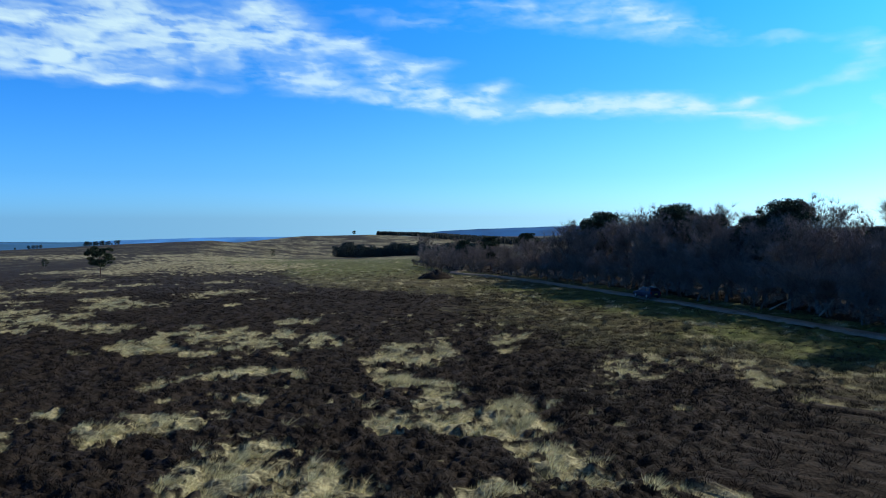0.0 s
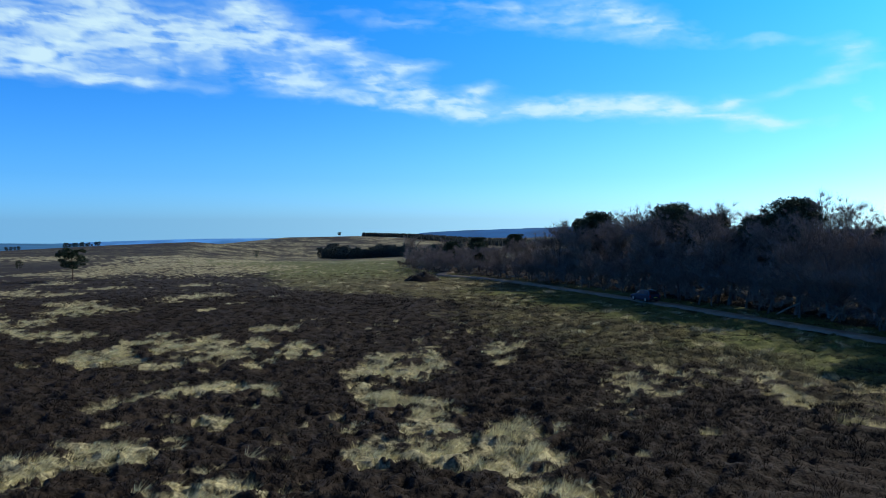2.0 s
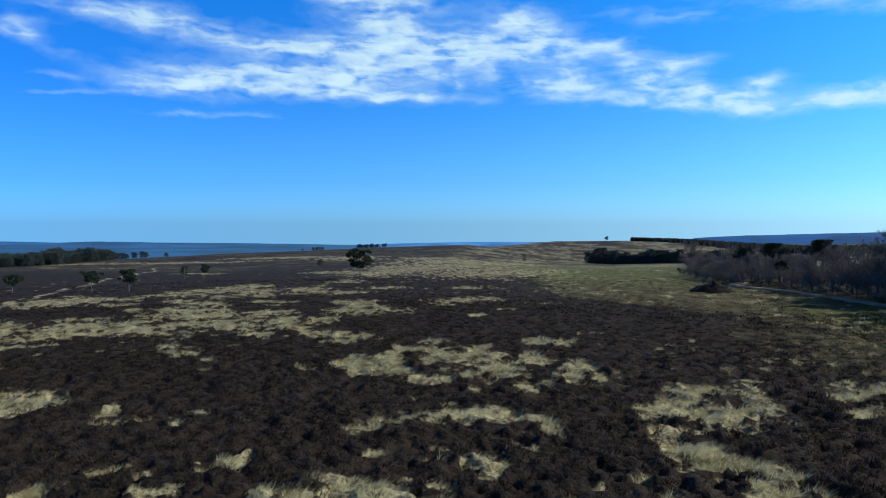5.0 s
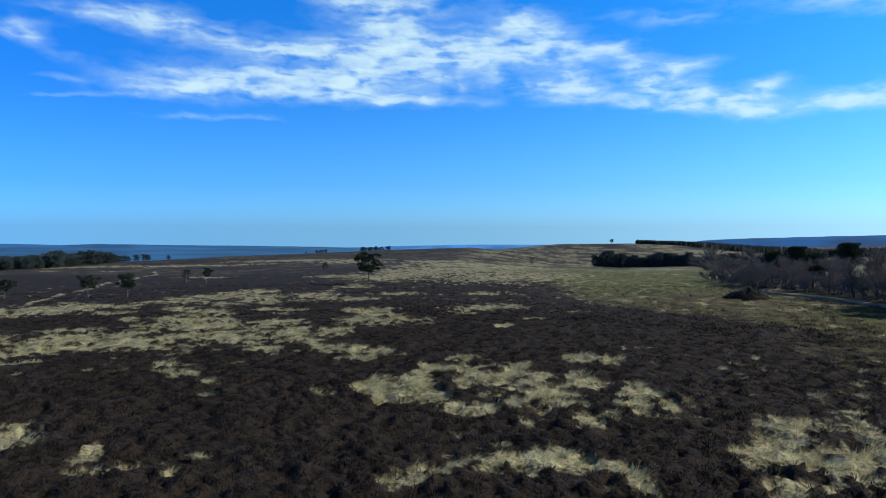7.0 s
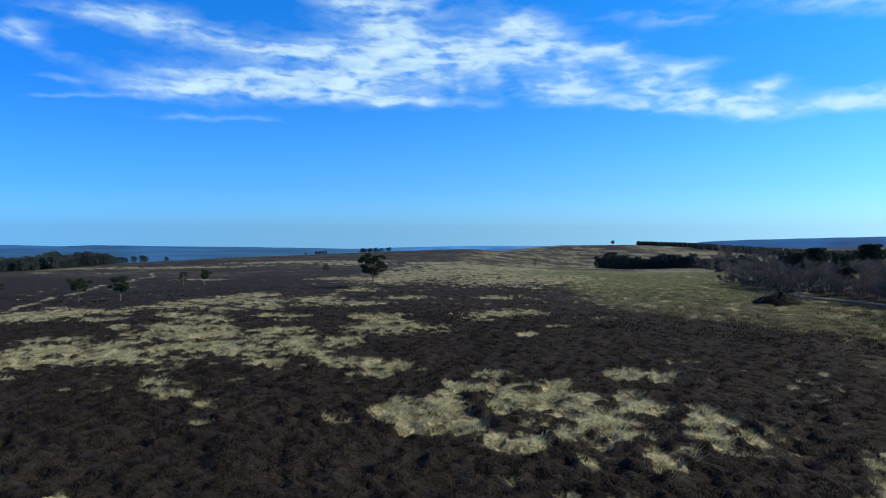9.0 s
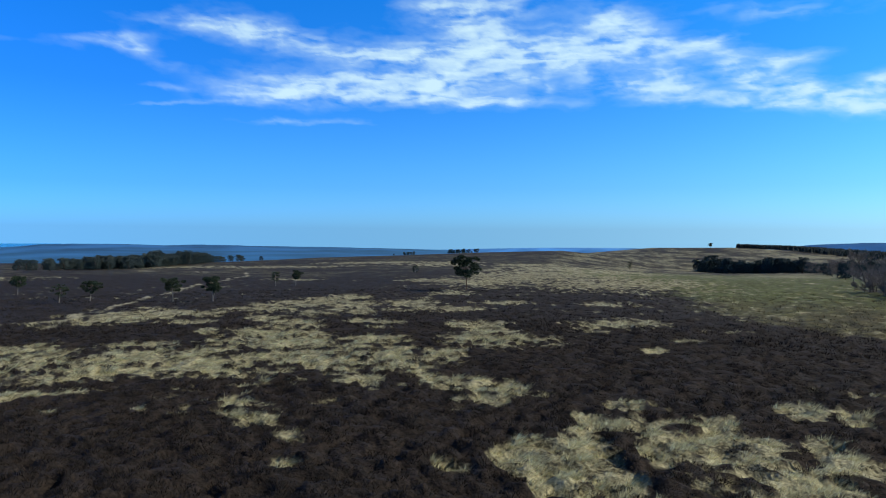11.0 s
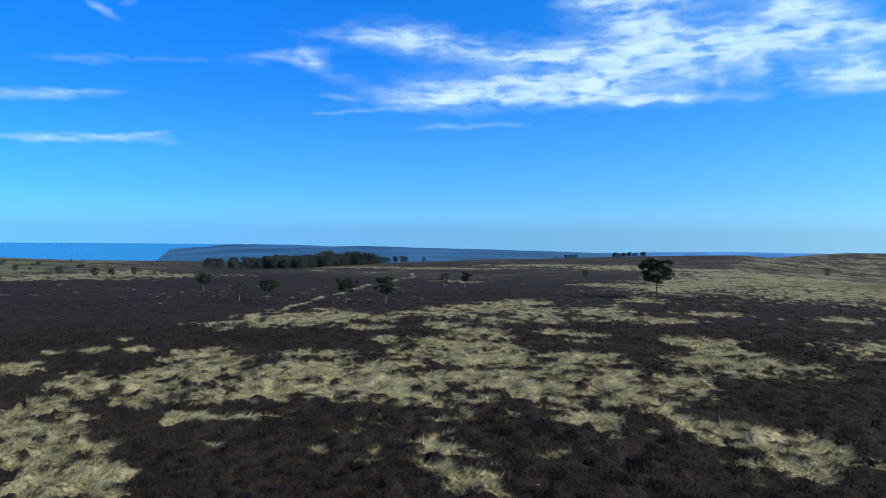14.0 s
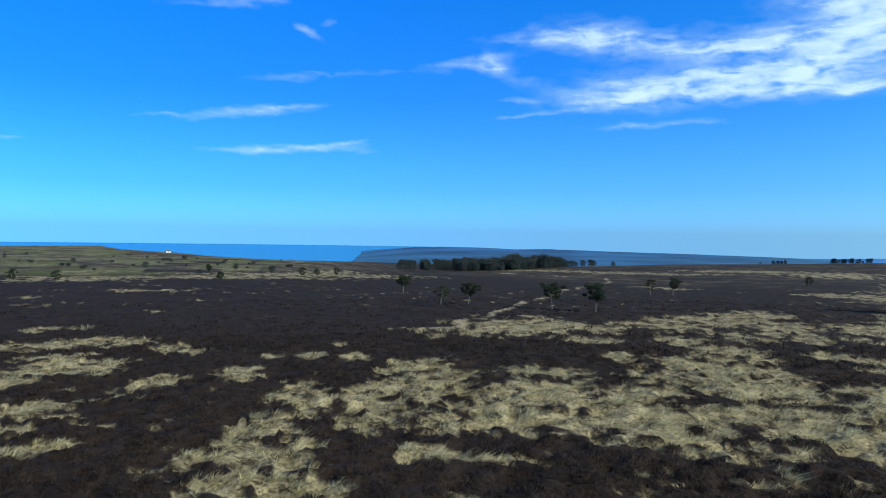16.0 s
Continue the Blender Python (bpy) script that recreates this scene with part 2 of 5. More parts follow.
patch(-32.3, 73.6, 0.7, 0.7, 17)
patch(-34.7, 69.3, 0.4, 1.2, 22)
patch(-27.8, 68.9, 0.8, 1.3, 12)
patch(-26.3, 73.0, 2.0, 1.3, 9)
patch(-26.6, 68.0, 1.8, 1.4, 10)
patch(-24.8, 69.6, 1.8, 1.4, 7)
patch(-23.1, 69.7, 1.8, 2.2, 4)
patch(-21.5, 70.6, 1.9, 2.1, 2)
patch(-20.0, 67.8, 1.5, 2.1, -1)
patch(-22.1, 67.3, 2.0, 1.0, 3)
patch(-29.3, 62.1, 1.2, 1.2, 18)
patch(-29.3, 60.5, 1.0, 1.0, 18)
patch(-28.3, 63.6, 0.8, 0.8, 15)
patch(-26.9, 63.6, 1.6, 1.5, 12)
patch(-25.7, 61.9, 1.2, 1.1, 11)
patch(-27.6, 60.2, 1.2, 0.6, 15)
patch(-31.7, 58.2, 0.7, 0.5, 25)
patch(-30.7, 58.1, 0.5, 0.5, 23)
patch(-71.1, 60.9, 3.8, 5.4, 62)
patch(-69.5, 64.6, 3.9, 6.2, 58)
patch(-80.9, 70.1, 2.6, 3.4, 59)
patch(-68.2, 69.7, 4.5, 6.2, 53)
patch(-64.9, 64.4, 3.2, 3.2, 56)
patch(-64.4, 72.2, 4.4, 6.9, 49)
patch(-61.9, 67.4, 3.1, 2.8, 51)
patch(-58.3, 71.2, 2.7, 4.7, 46)
patch(-56.0, 72.3, 2.6, 3.3, 43)
patch(-66.8, 80.9, 5.0, 5.2, 45)
patch(-65.3, 86.4, 4.0, 5.8, 41)
patch(-57.2, 79.1, 3.4, 3.5, 39)
patch(-62.3, 88.1, 2.6, 5.0, 38)
patch(-70.5, 93.5, 3.9, 3.1, 40)
patch(-52.3, 78.9, 2.8, 3.7, 35)
patch(-55.9, 89.5, 3.8, 3.4, 33)
patch(-51.1, 81.1, 2.4, 2.8, 33)
patch(-46.5, 78.0, 3.4, 2.3, 31)
patch(-48.8, 75.4, 2.1, 2.6, 34)
patch(-46.5, 85.4, 2.4, 2.3, 27)
patch(-45.2, 72.8, 1.9, 1.9, 33)
patch(-46.6, 70.8, 1.1, 1.4, 35)
patch(-42.7, 75.4, 1.2, 1.6, 28)
patch(-40.5, 74.5, 1.5, 1.4, 26)
patch(-74.7, 75.8, 3.4, 2.3, 52)
patch(-61.8, 57.7, 1.4, 0.9, 60)
patch(-59.0, 59.9, 1.6, 0.7, 56)
patch(-68.0, 57.8, 1.8, 1.0, 63)
patch(-95.6, 90.9, 7.0, 6.8, 53)
patch(-93.1, 98.9, 8.1, 5.5, 48)
patch(-95.1, 85.7, 3.0, 3.2, 55)
patch(-90.5, 113.2, 5.3, 7.9, 41)
patch(-94.3, 127.7, 4.0, 15.6, 38)
patch(-84.8, 124.5, 3.7, 13.9, 35)
patch(-77.0, 108.2, 4.6, 4.1, 37)
patch(-75.5, 115.6, 4.1, 8.0, 34)
patch(-78.0, 134.7, 4.8, 10.0, 30)
patch(-65.7, 123.3, 5.8, 6.1, 27)
patch(-63.8, 104.4, 2.7, 3.0, 32)
patch(-52.6, 107.7, 4.0, 2.8, 24)
patch(-48.1, 101.7, 2.4, 4.7, 22)
patch(-41.2, 92.9, 3.1, 2.0, 19)
patch(-45.4, 98.1, 1.7, 3.4, 21)
patch(-38.0, 113.6, 3.7, 5.0, 12)
patch(-35.5, 116.5, 4.2, 4.7, 10)
patch(-38.4, 107.5, 1.9, 2.3, 14)
patch(-28.0, 103.9, 1.3, 1.6, 6)
patch(-29.4, 95.2, 1.0, 1.8, 8)
patch(-77.5, 57.5, 2.0, 4.0, 69)
patch(-72.9, 56.4, 1.2, 1.9, 69)
patch(-69.4, 53.5, 2.3, 2.1, 71)
patch(-66.4, 53.6, 1.4, 1.7, 69)
patch(-64.4, 50.3, 1.6, 2.1, 73)
patch(-62.5, 51.4, 1.9, 2.2, 70)
patch(-60.8, 49.8, 2.4, 1.7, 72)
patch(-57.7, 48.6, 2.2, 1.6, 72)
patch(-56.2, 49.1, 1.9, 1.8, 70)
patch(-56.2, 47.7, 1.3, 0.8, 73)
patch(-58.8, 51.7, 0.7, 1.4, 68)
patch(-55.3, 51.1, 1.1, 0.6, 66)
patch(-56.5, 50.5, 1.1, 0.6, 68)
patch(-69.6, 51.5, 0.9, 1.5, 73)
patch(-53.6, 49.7, 1.0, 0.5, 67)
patch(-83.6, 55.9, 1.5, 1.3, 73)
patch(-90.7, 61.0, 0.7, 1.0, 71)
patch(-89.3, 64.0, 0.7, 1.1, 68)
patch(-61.4, 57.7, 1.3, 1.0, 61)
patch(-59.1, 59.8, 1.6, 0.6, 56)
patch(-49.6, 63.7, 1.1, 0.8, 42)
patch(-48.1, 63.7, 0.3, 0.6, 40)
patch(-46.8, 61.4, 0.8, 0.8, 41)
patch(-45.0, 61.0, 1.0, 0.6, 38)
patch(-43.9, 61.5, 0.5, 0.7, 36)
patch(-42.3, 60.7, 0.8, 0.7, 34)
patch(-43.2, 59.8, 0.6, 0.5, 37)
patch(-46.0, 72.3, 1.3, 1.3, 29)
patch(-44.4, 71.3, 0.8, 1.0, 28)
patch(-43.8, 76.1, 1.0, 1.4, 24)
patch(-41.8, 74.5, 1.0, 1.5, 22)
patch(-40.3, 74.3, 1.3, 1.4, 20)
patch(-38.8, 74.2, 1.3, 1.4, 18)
patch(-37.4, 72.9, 0.9, 1.0, 16)
patch(-35.8, 71.5, 0.7, 1.8, 14)
patch(-35.1, 73.7, 1.5, 1.8, 12)
patch(-35.2, 68.0, 0.7, 0.8, 15)
patch(-36.9, 69.8, 0.8, 0.5, 17)
patch(-41.8, 93.2, 2.8, 2.5, 15)
patch(-47.0, 99.3, 1.6, 5.1, 18)
patch(-39.3, 93.9, 1.4, 1.5, 12)
patch(-52.3, 105.8, 3.0, 3.4, 20)
patch(-40.0, 112.4, 3.7, 4.2, 10)
patch(-106.5, 47.0, 7.3, 3.5, 85)
patch(-99.3, 44.4, 3.7, 1.8, 87)
patch(-95.1, 47.5, 3.5, 2.3, 84)
patch(-92.4, 45.1, 4.7, 3.0, 86)
patch(-88.8, 42.9, 1.8, 1.5, 88)
patch(-91.9, 49.1, 1.4, 1.5, 82)
patch(-100.6, 54.4, 1.9, 2.1, 78)
patch(-97.1, 56.5, 1.6, 1.7, 76)
patch(-84.9, 50.8, 1.7, 1.9, 79)
patch(-83.8, 48.9, 0.8, 0.8, 81)
patch(-86.2, 55.7, 1.5, 1.6, 74)
patch(-91.1, 60.8, 0.7, 1.2, 70)
patch(-86.5, 57.5, 0.9, 1.0, 72)
patch(-90.4, 64.0, 1.5, 1.5, 67)
patch(-95.2, 68.9, 0.8, 1.5, 65)
patch(-87.5, 67.3, 1.4, 1.7, 63)
patch(-80.6, 43.4, 2.6, 1.5, 87)
patch(-79.4, 42.5, 1.5, 2.0, 88)
patch(-77.2, 44.8, 1.6, 1.1, 85)
patch(-72.2, 43.0, 2.1, 1.0, 87)
patch(-75.5, 42.2, 1.0, 1.2, 88)
patch(-74.9, 46.4, 2.0, 0.6, 82, 0.80)
patch(-81.8, 60.2, 0.8, 1.1, 67)
patch(-78.9, 58.0, 1.5, 1.9, 68)
patch(-75.2, 56.2, 1.8, 2.5, 69)
patch(-74.6, 57.2, 1.1, 2.1, 67)
patch(-70.9, 54.2, 1.6, 1.7, 69)
patch(-70.8, 55.4, 1.3, 1.2, 67)
patch(-67.9, 53.7, 1.2, 0.8, 68)
patch(-70.1, 52.1, 0.9, 0.7, 72)
patch(-67.2, 48.9, 1.6, 1.7, 76)
patch(-65.4, 47.4, 1.3, 1.4, 78)
patch(-66.3, 50.4, 1.9, 1.7, 73)
patch(-63.8, 48.7, 2.2, 1.8, 74)
patch(-63.4, 50.7, 1.5, 1.5, 71)
patch(-61.5, 49.6, 2.1, 1.0, 71)
patch(-62.3, 47.7, 1.4, 0.7, 76)
patch(-63.9, 52.6, 0.8, 1.0, 67)
patch(-60.0, 51.4, 0.9, 0.8, 66)
patch(-81.8, 70.9, 2.0, 3.2, 57)
patch(-76.3, 66.9, 3.6, 4.1, 57)
patch(-74.2, 62.6, 1.5, 2.0, 60)
patch(-68.9, 59.9, 2.6, 1.8, 60)
patch(-68.9, 62.9, 3.0, 3.0, 56)
patch(-70.2, 66.7, 3.2, 4.0, 53)
patch(-70.2, 69.9, 3.0, 3.9, 50)
patch(-64.8, 64.6, 2.8, 2.2, 51)
patch(-74.6, 75.8, 2.2, 2.8, 48)
patch(-67.3, 71.6, 3.3, 3.6, 45)
patch(-63.2, 67.2, 2.9, 2.2, 46)
patch(-65.5, 74.2, 3.4, 3.0, 41)
patch(-61.5, 68.8, 2.5, 1.9, 42)
patch(-58.3, 66.9, 2.3, 1.4, 40)
patch(-58.8, 70.1, 2.5, 2.3, 38)
patch(-61.7, 74.7, 2.8, 1.8, 37)
patch(-55.9, 69.1, 2.0, 1.6, 35)
patch(-58.7, 74.7, 2.7, 3.0, 34)
patch(-57.6, 76.6, 2.8, 3.5, 31)
patch(-61.2, 81.3, 2.8, 2.2, 32)
patch(-64.8, 90.6, 2.9, 2.7, 30)
patch(-68.0, 89.9, 3.9, 3.4, 33)
patch(-71.9, 88.2, 4.4, 3.5, 37)
patch(-75.7, 87.1, 3.5, 3.2, 41)
patch(-59.6, 84.3, 3.3, 3.5, 28)
patch(-54.7, 76.9, 2.7, 2.5, 27)
patch(-55.8, 84.7, 2.0, 3.5, 24)
patch(-52.9, 77.7, 1.7, 1.7, 24)
patch(-51.3, 74.8, 1.3, 0.8, 24)
patch(-79.1, 99.4, 3.6, 4.6, 36)
patch(-73.3, 98.0, 3.4, 3.1, 33)
patch(-99.4, 92.8, 6.1, 6.9, 51)
patch(-103.4, 101.9, 4.5, 5.9, 48)
patch(-96.5, 99.2, 4.2, 6.2, 46)
patch(-85.2, 92.2, 3.5, 2.2, 44)
patch(-96.3, 111.0, 4.6, 4.0, 41)
patch(-95.7, 125.6, 6.9, 6.5, 35)
patch(-96.6, 138.1, 4.7, 14.8, 32)
patch(-83.3, 122.7, 4.7, 4.6, 30)
patch(-77.7, 118.8, 2.9, 3.9, 28)
patch(-76.3, 130.3, 3.2, 7.0, 24)
patch(-81.9, 135.1, 2.6, 4.1, 26)
patch(-66.9, 103.2, 2.3, 2.2, 26)
patch(-65.5, 104.3, 2.3, 1.9, 25)
patch(-61.6, 98.5, 1.6, 1.2, 24)
patch(-100.6, 81.7, 3.2, 2.6, 58)
patch(-95.2, 79.7, 1.2, 2.2, 57)
patch(-62.1, 58.1, 1.1, 0.9, 57)
patch(-59.6, 59.3, 2.0, 0.5, 52)
patch(-62.8, 57.6, 0.5, 0.9, 58)
patch(-119.6, 46.0, 2.1, 1.6, 87)
patch(-118.7, 50.1, 1.7, 1.6, 84)
patch(-92.6, 125.6, 9.5, 10.4, 38)
patch(-95.2, 140.1, 3.7, 13.8, 35)
patch(-62.7, 138.0, 5.5, 4.7, 22)
patch(-46.7, 142.8, 4.6, 4.4, 13)
patch(-135.6, 60.9, 1.5, 2.7, 79)
patch(-166.8, 47.1, 2.7, 2.8, 87)
patch(-178.7, 66.3, 7.8, 3.4, 80)
patch(-106.0, 279.8, 32.0, 60.0, 19, 0.95)
patch(-103.5, 223.0, 15.2, 43.4, 23, 0.95)
patch(-65.0, 200.2, 11.3, 30.7, 15, 0.95)
patch(-170.9, 428.2, 20.8, 38.6, 21, 0.95)
patch(-125.8, 229.6, 10.9, 14.1, 28, 0.95)
patch(-85.0, 160.6, 5.8, 8.1, 27, 0.95)
patch(-121.3, 366.3, 42.1, 60.0, 16, 0.95)
patch(-103.4, 247.6, 18.3, 34.2, 20, 0.95)
patch(-237.3, 437.2, 29.6, 49.0, 28, 0.95)
patch(-235.8, 83.7, 50.6, 11.6, 78, 0.95)
patch(-227.2, 55.7, 19.0, 10.5, 86, 0.95)
patch(-248.9, 117.4, 28.0, 11.9, 70, 0.95)
patch(-271.1, 147.0, 12.8, 16.6, 66, 0.95)
patch(-248.4, 126.2, 42.8, 14.3, 68, 0.95)
patch(-349.6, 318.1, 35.1, 26.4, 49, 0.95)
patch(-292.8, 342.9, 49.8, 18.2, 41, 0.95)
patch(-220.3, 412.5, 25.7, 31.0, 28, 0.95)
patch(-66.5, 231.1, 26.9, 57.2, 15, 0.95)
patch(-123.0, 292.5, 21.8, 39.3, 23, 0.95)
patch(-282.5, 435.9, 46.6, 21.8, 33, 0.95)
patch(-178.4, 223.1, 11.7, 8.0, 39, 0.95)


def line_gap(x, y, points):
    """How far x, y lies from a line through the points."""
    best = np.full(np.shape(x), 1e9)
    for (ax, ay), (bx, by) in zip(points, points[1:]):
        k = np.clip(((x - ax) * (bx - ax) + (y - ay) * (by - ay)) / ((bx - ax) ** 2 + (by - ay) ** 2), 0, 1)
        best = np.minimum(best, np.hypot(x - ax - k * (bx - ax), y - ay - k * (by - ay)))
    return best


ROAD = [(60, -60), (51, 10), (44.5, 40), (38.6, 59.3), (33.5, 78.5), (26.6, 101.8), (18.6, 124), (11, 142), (4.5, 151), (2.5, 157), (5, 165)]
WOOD_EDGE = [(66, -10), (58, 20), (50, 45), (43, 66), (40.5, 80), (35.5, 92), (29, 111), (23, 129), (16.4, 142), (9.2, 154.5), (0.5, 168), (-8.5, 205)]
TRACK = [(-92, 77), (-96.6, 81.7), (-108.2, 95.3), (-122.2, 111.5), (-144.7, 137.6), (-168.7, 168.8), (-194.2, 205.9), (-216, 238), (-242.4, 263), (-256, 255.6), (-300, 235)]
MEADOW_EDGE = [(34, -60), (29, 20), (26, 40), (20, 50), (11, 58), (8.5, 77), (2.5, 105), (-10, 113.5), (-16, 121), (-26.6, 139), (-36.7, 165), (-51, 201), (-70, 246), (-95, 276), (-150, 420)]


def coast_fields(x, y):
    """Whether x, y lies among the fields towards the coast, and a number for its field."""
    r, turn = np.hypot(x + 20, y - 30), np.degrees(np.arctan2(-(x + 20), y - 30))
    u = turn / 2.6 + (fbm(x, y, 120, 2, 63) - 0.5) * 1.1
    v = np.log(np.maximum(r, 1)) * 10 + (fbm(x, y, 120, 2, 64) - 0.5) * 0.9 + u * 0.15
    field = hashed(np.floor(u).astype(np.int64), np.floor(v).astype(np.int64), 9)
    zone = step(66, 70, turn + (fbm(x, y, 60, 2, 65) - 0.5) * 8) * step(225, 255, r + (fbm(x, y, 30, 2, 66) - 0.5) * 40)
    return zone, field


def cover(x, y):
    """Pale grass, green meadow, and bare track at x, y, each 0 to 1."""
    wx = x + (fbm(x, y, 6, 3, 21) - 0.5) * 5
    wy = y + (fbm(x, y, 6, 3, 33) - 0.5) * 5
    pale = np.zeros(np.shape(x))
    for px, py, a, b, turn, full in PATCHES:
        near = np.abs(x - px) + np.abs(y - py) < 2.4 * (a + b) + 4
        if not near.any():
            continue
        size = min(1.0, (a + b) / 9)
        dx, dy = (x + (wx - x) * size - px)[near], (y + (wy - y) * size - py)[near]
        u, v = dx * math.cos(turn) + dy * math.sin(turn), -dx * math.sin(turn) + dy * math.cos(turn)
        d = np.sqrt((u / a) ** 2 + (v / b) ** 2)
        pale[near] = np.maximum(pale[near], full * np.clip(1.27 - 0.88 * d, 0, min(0.95, 0.74 + 0.02 * (a + b))))
    # ragged edges, hummocks of heather inside a patch, loose tufts outside
    grain = fbm(x, y, 2.4, 3, 41) * 0.42 + fbm(x, y, 0.75, 3, 55) * 0.58
    pale = step(0.44, 0.62, pale + (grain - 0.5) * 3.3 * step(0.02, 0.3, pale))
    # stray tufts, and streaks on the far moor
    stray = step(0.70, 0.80, fbm(x, y, 1.3, 3, 77)) * 0.7 * step(0.46, 0.60, fbm(x, y, 17, 2, 78))
    r, turn = np.hypot(x + 20, y - 30), np.degrees(np.arctan2(-(x + 20), y - 30))
    u, v = r * np.radians(turn), r
    streak = step(0.38, 0.66, fbm(u * 0.40, v * 1.0, 20, 5, 91) * 0.5 + fbm(x, y, 11, 4, 92) * 0.5) * 0.8 * step(230, 330, r)
    hill = step(22, 14, turn) * step(-40, -12, turn)
    streak = streak * np.maximum(hill, 0.22 + 0.78 * step(60, 70, turn)) * step(1900, 1400, r)
    pale = np.maximum(np.maximum(pale, stray * step(420, 120, r)), streak)
    # the meadow lies to the right of its edge
    edge_y = np.array([p[1] for p in MEADOW_EDGE], float)
    edge_x = np.array([p[0] for p in MEADOW_EDGE], float)
    inside = wx - np.interp(wy, edge_y, edge_x)
    green = step(-4.0, 4.0, inside + (grain - 0.5) * 20 + (fbm(x, y, 14, 2, 19) - 0.5) * 12) * step(420, 330, r)
    # dead tufts strewn over the rough meadow
    pale = np.maximum(pale, green * step(0.58, 0.72, fbm(x, y, 1.9, 3, 79)) * 0.6 * step(320, 240, r))
    zone, field = coast_fields(x, y)
    green = np.maximum(green, zone * step(0.34, 0.40, field) * (0.75 + 0.25 * step(0.4, 0.6, fbm(x, y, 40, 4, 67))))
    pale = np.where(zone > 0.5, np.maximum(pale * 0.6, step(0.70, 0.74, field) * 0.5 * step(0.35, 0.6, fbm(x * 0.6, y * 1.6, 30, 4, 68))), pale)
    track = step(0.75, 0.2, line_gap(wx, wy, TRACK)) * step(0.30, 0.5, fbm(x, y, 5, 2, 15) + 0.12)
    under = wx - np.interp(wy, [q[1] for q in WOOD_EDGE], [q[0] for q in WOOD_EDGE])
    open_air = 1 - step(-1.0, 2.0, under) * step(215, 205, y)
    return pale * open_air, green * open_air, track


def lushness(x, y):
    """Where the meadow is grazed and green, along the road and in the fields towards the coast."""
    zone, field = coast_fields(x, y)
    roadside = 0.85 * step(17, 6, line_gap(x, y, ROAD) + (fbm(x, y, 7, 3, 61) - 0.5) * 16) * step(135, 110, y)
    grazed = 0.6 * step(120, 175, y + (fbm(x, y, 25, 3, 62) - 0.5) * 40) * step(-190, -120, x)
    return np.maximum(np.maximum(roadside, grazed), zone * (0.65 + 0.3 * step(0.40, 0.75, field)))


def tussock(x, y):
    return fbm(x, y, 0.78, 2, 70) * 0.55 + fbm(x, y, 0.42, 2, 73) * 0.45


def relief(x, y, pale, green, track):
    """Tussocks: heather stands higher than the grass between it."""
    heath = (1 - green) * (1 - pale) * (1 - track)
    return heath * (tussock(x, y) * 0.98 - 0.62) + pale * ((fbm(x, y, 0.9, 2, 71) - 0.5) * 0.80 - 0.26) + green * ((fbm(x, y, 0.8, 3, 72) - 0.5) * 0.75 - 0.15)


# ---- materials ----
def material(name, rough=0.9):
    m = bpy.data.materials.new(name)
    m.use_nodes = True
    n, l = m.node_tree.nodes, m.node_tree.links
    p = n["Principled BSDF"]
    p.inputs["Roughness"].default_value = rough
    p.inputs["Specular IOR Level"].default_value = 0.2
    return m, n, l, p


def noise_node(n, l, scale, detail=4.0, vector=None, stretch=None):
    t = n.new("ShaderNodeTexNoise")
    t.inputs["Scale"].default_value, t.inputs["Detail"].default_value = scale, detail
    if vector is not None:
        if stretch:
            mp = n.new("ShaderNodeMapping")
            mp.inputs["Scale"].default_value = stretch
            l.new(vector, mp.inputs[0])
            vector = mp.outputs[0]
        l.new(vector, t.inputs["Vector"])
    return t


def ramp(n, l, fac, *stops):
    r = n.new("ShaderNodeValToRGB")
    while len(r.color_ramp.elements) < len(stops):
        r.color_ramp.elements.new(0.5)
    for e, (pos, col) in zip(r.color_ramp.elements, stops):
        e.position, e.color = pos, (*col, 1)
    l.new(fac, r.inputs[0])
    return r.outputs[0]


def mix(n, l, fac, a, b, kind="MIX"):
    m = n.new("ShaderNodeMix")
    m.data_type, m.blend_type = "RGBA", kind
    for socket, value in ((m.inputs[0], fac), (m.inputs[6], a), (m.inputs[7], b)):
        if hasattr(value, "links"):
            l.new(value, socket)
        else:
            socket.default_value = value if isinstance(value, (int, float)) else (*value, 1)
    return m.outputs[2]


def plain(name, dark, light, scale=3.0, rough=0.9, bump=0.0, island=False, shine=None, stops=(0.3, 0.7)):
    """A surface that wanders between two colours at two scales."""
    m, n, l, p = material(name, rough)
    where = n.new("ShaderNodeTexCoord").outputs["Object"]
    big, fine = noise_node(n, l, scale, 3, where), noise_node(n, l, scale * 9, 3, where)
    fac = mix(n, l, 0.45, big.outputs[0], fine.outputs[0])
    if island:
        geo = n.new("ShaderNodeNewGeometry")
        fac = mix(n, l, 0.5, fac, geo.outputs["Random Per Island"])
    l.new(ramp(n, l, fac, (stops[0], dark), (stops[1], light)), p.inputs["Base Color"])
    if bump:
        b = n.new("ShaderNodeBump")
        b.inputs["Strength"].default_value, b.inputs["Distance"].default_value = bump, 0.03
        l.new(fine.outputs[0], b.inputs["Height"])
        l.new(b.outputs[0], p.inputs["Normal"])
    if shine is not None:
        p.inputs["Metallic"].default_value = shine
    return m


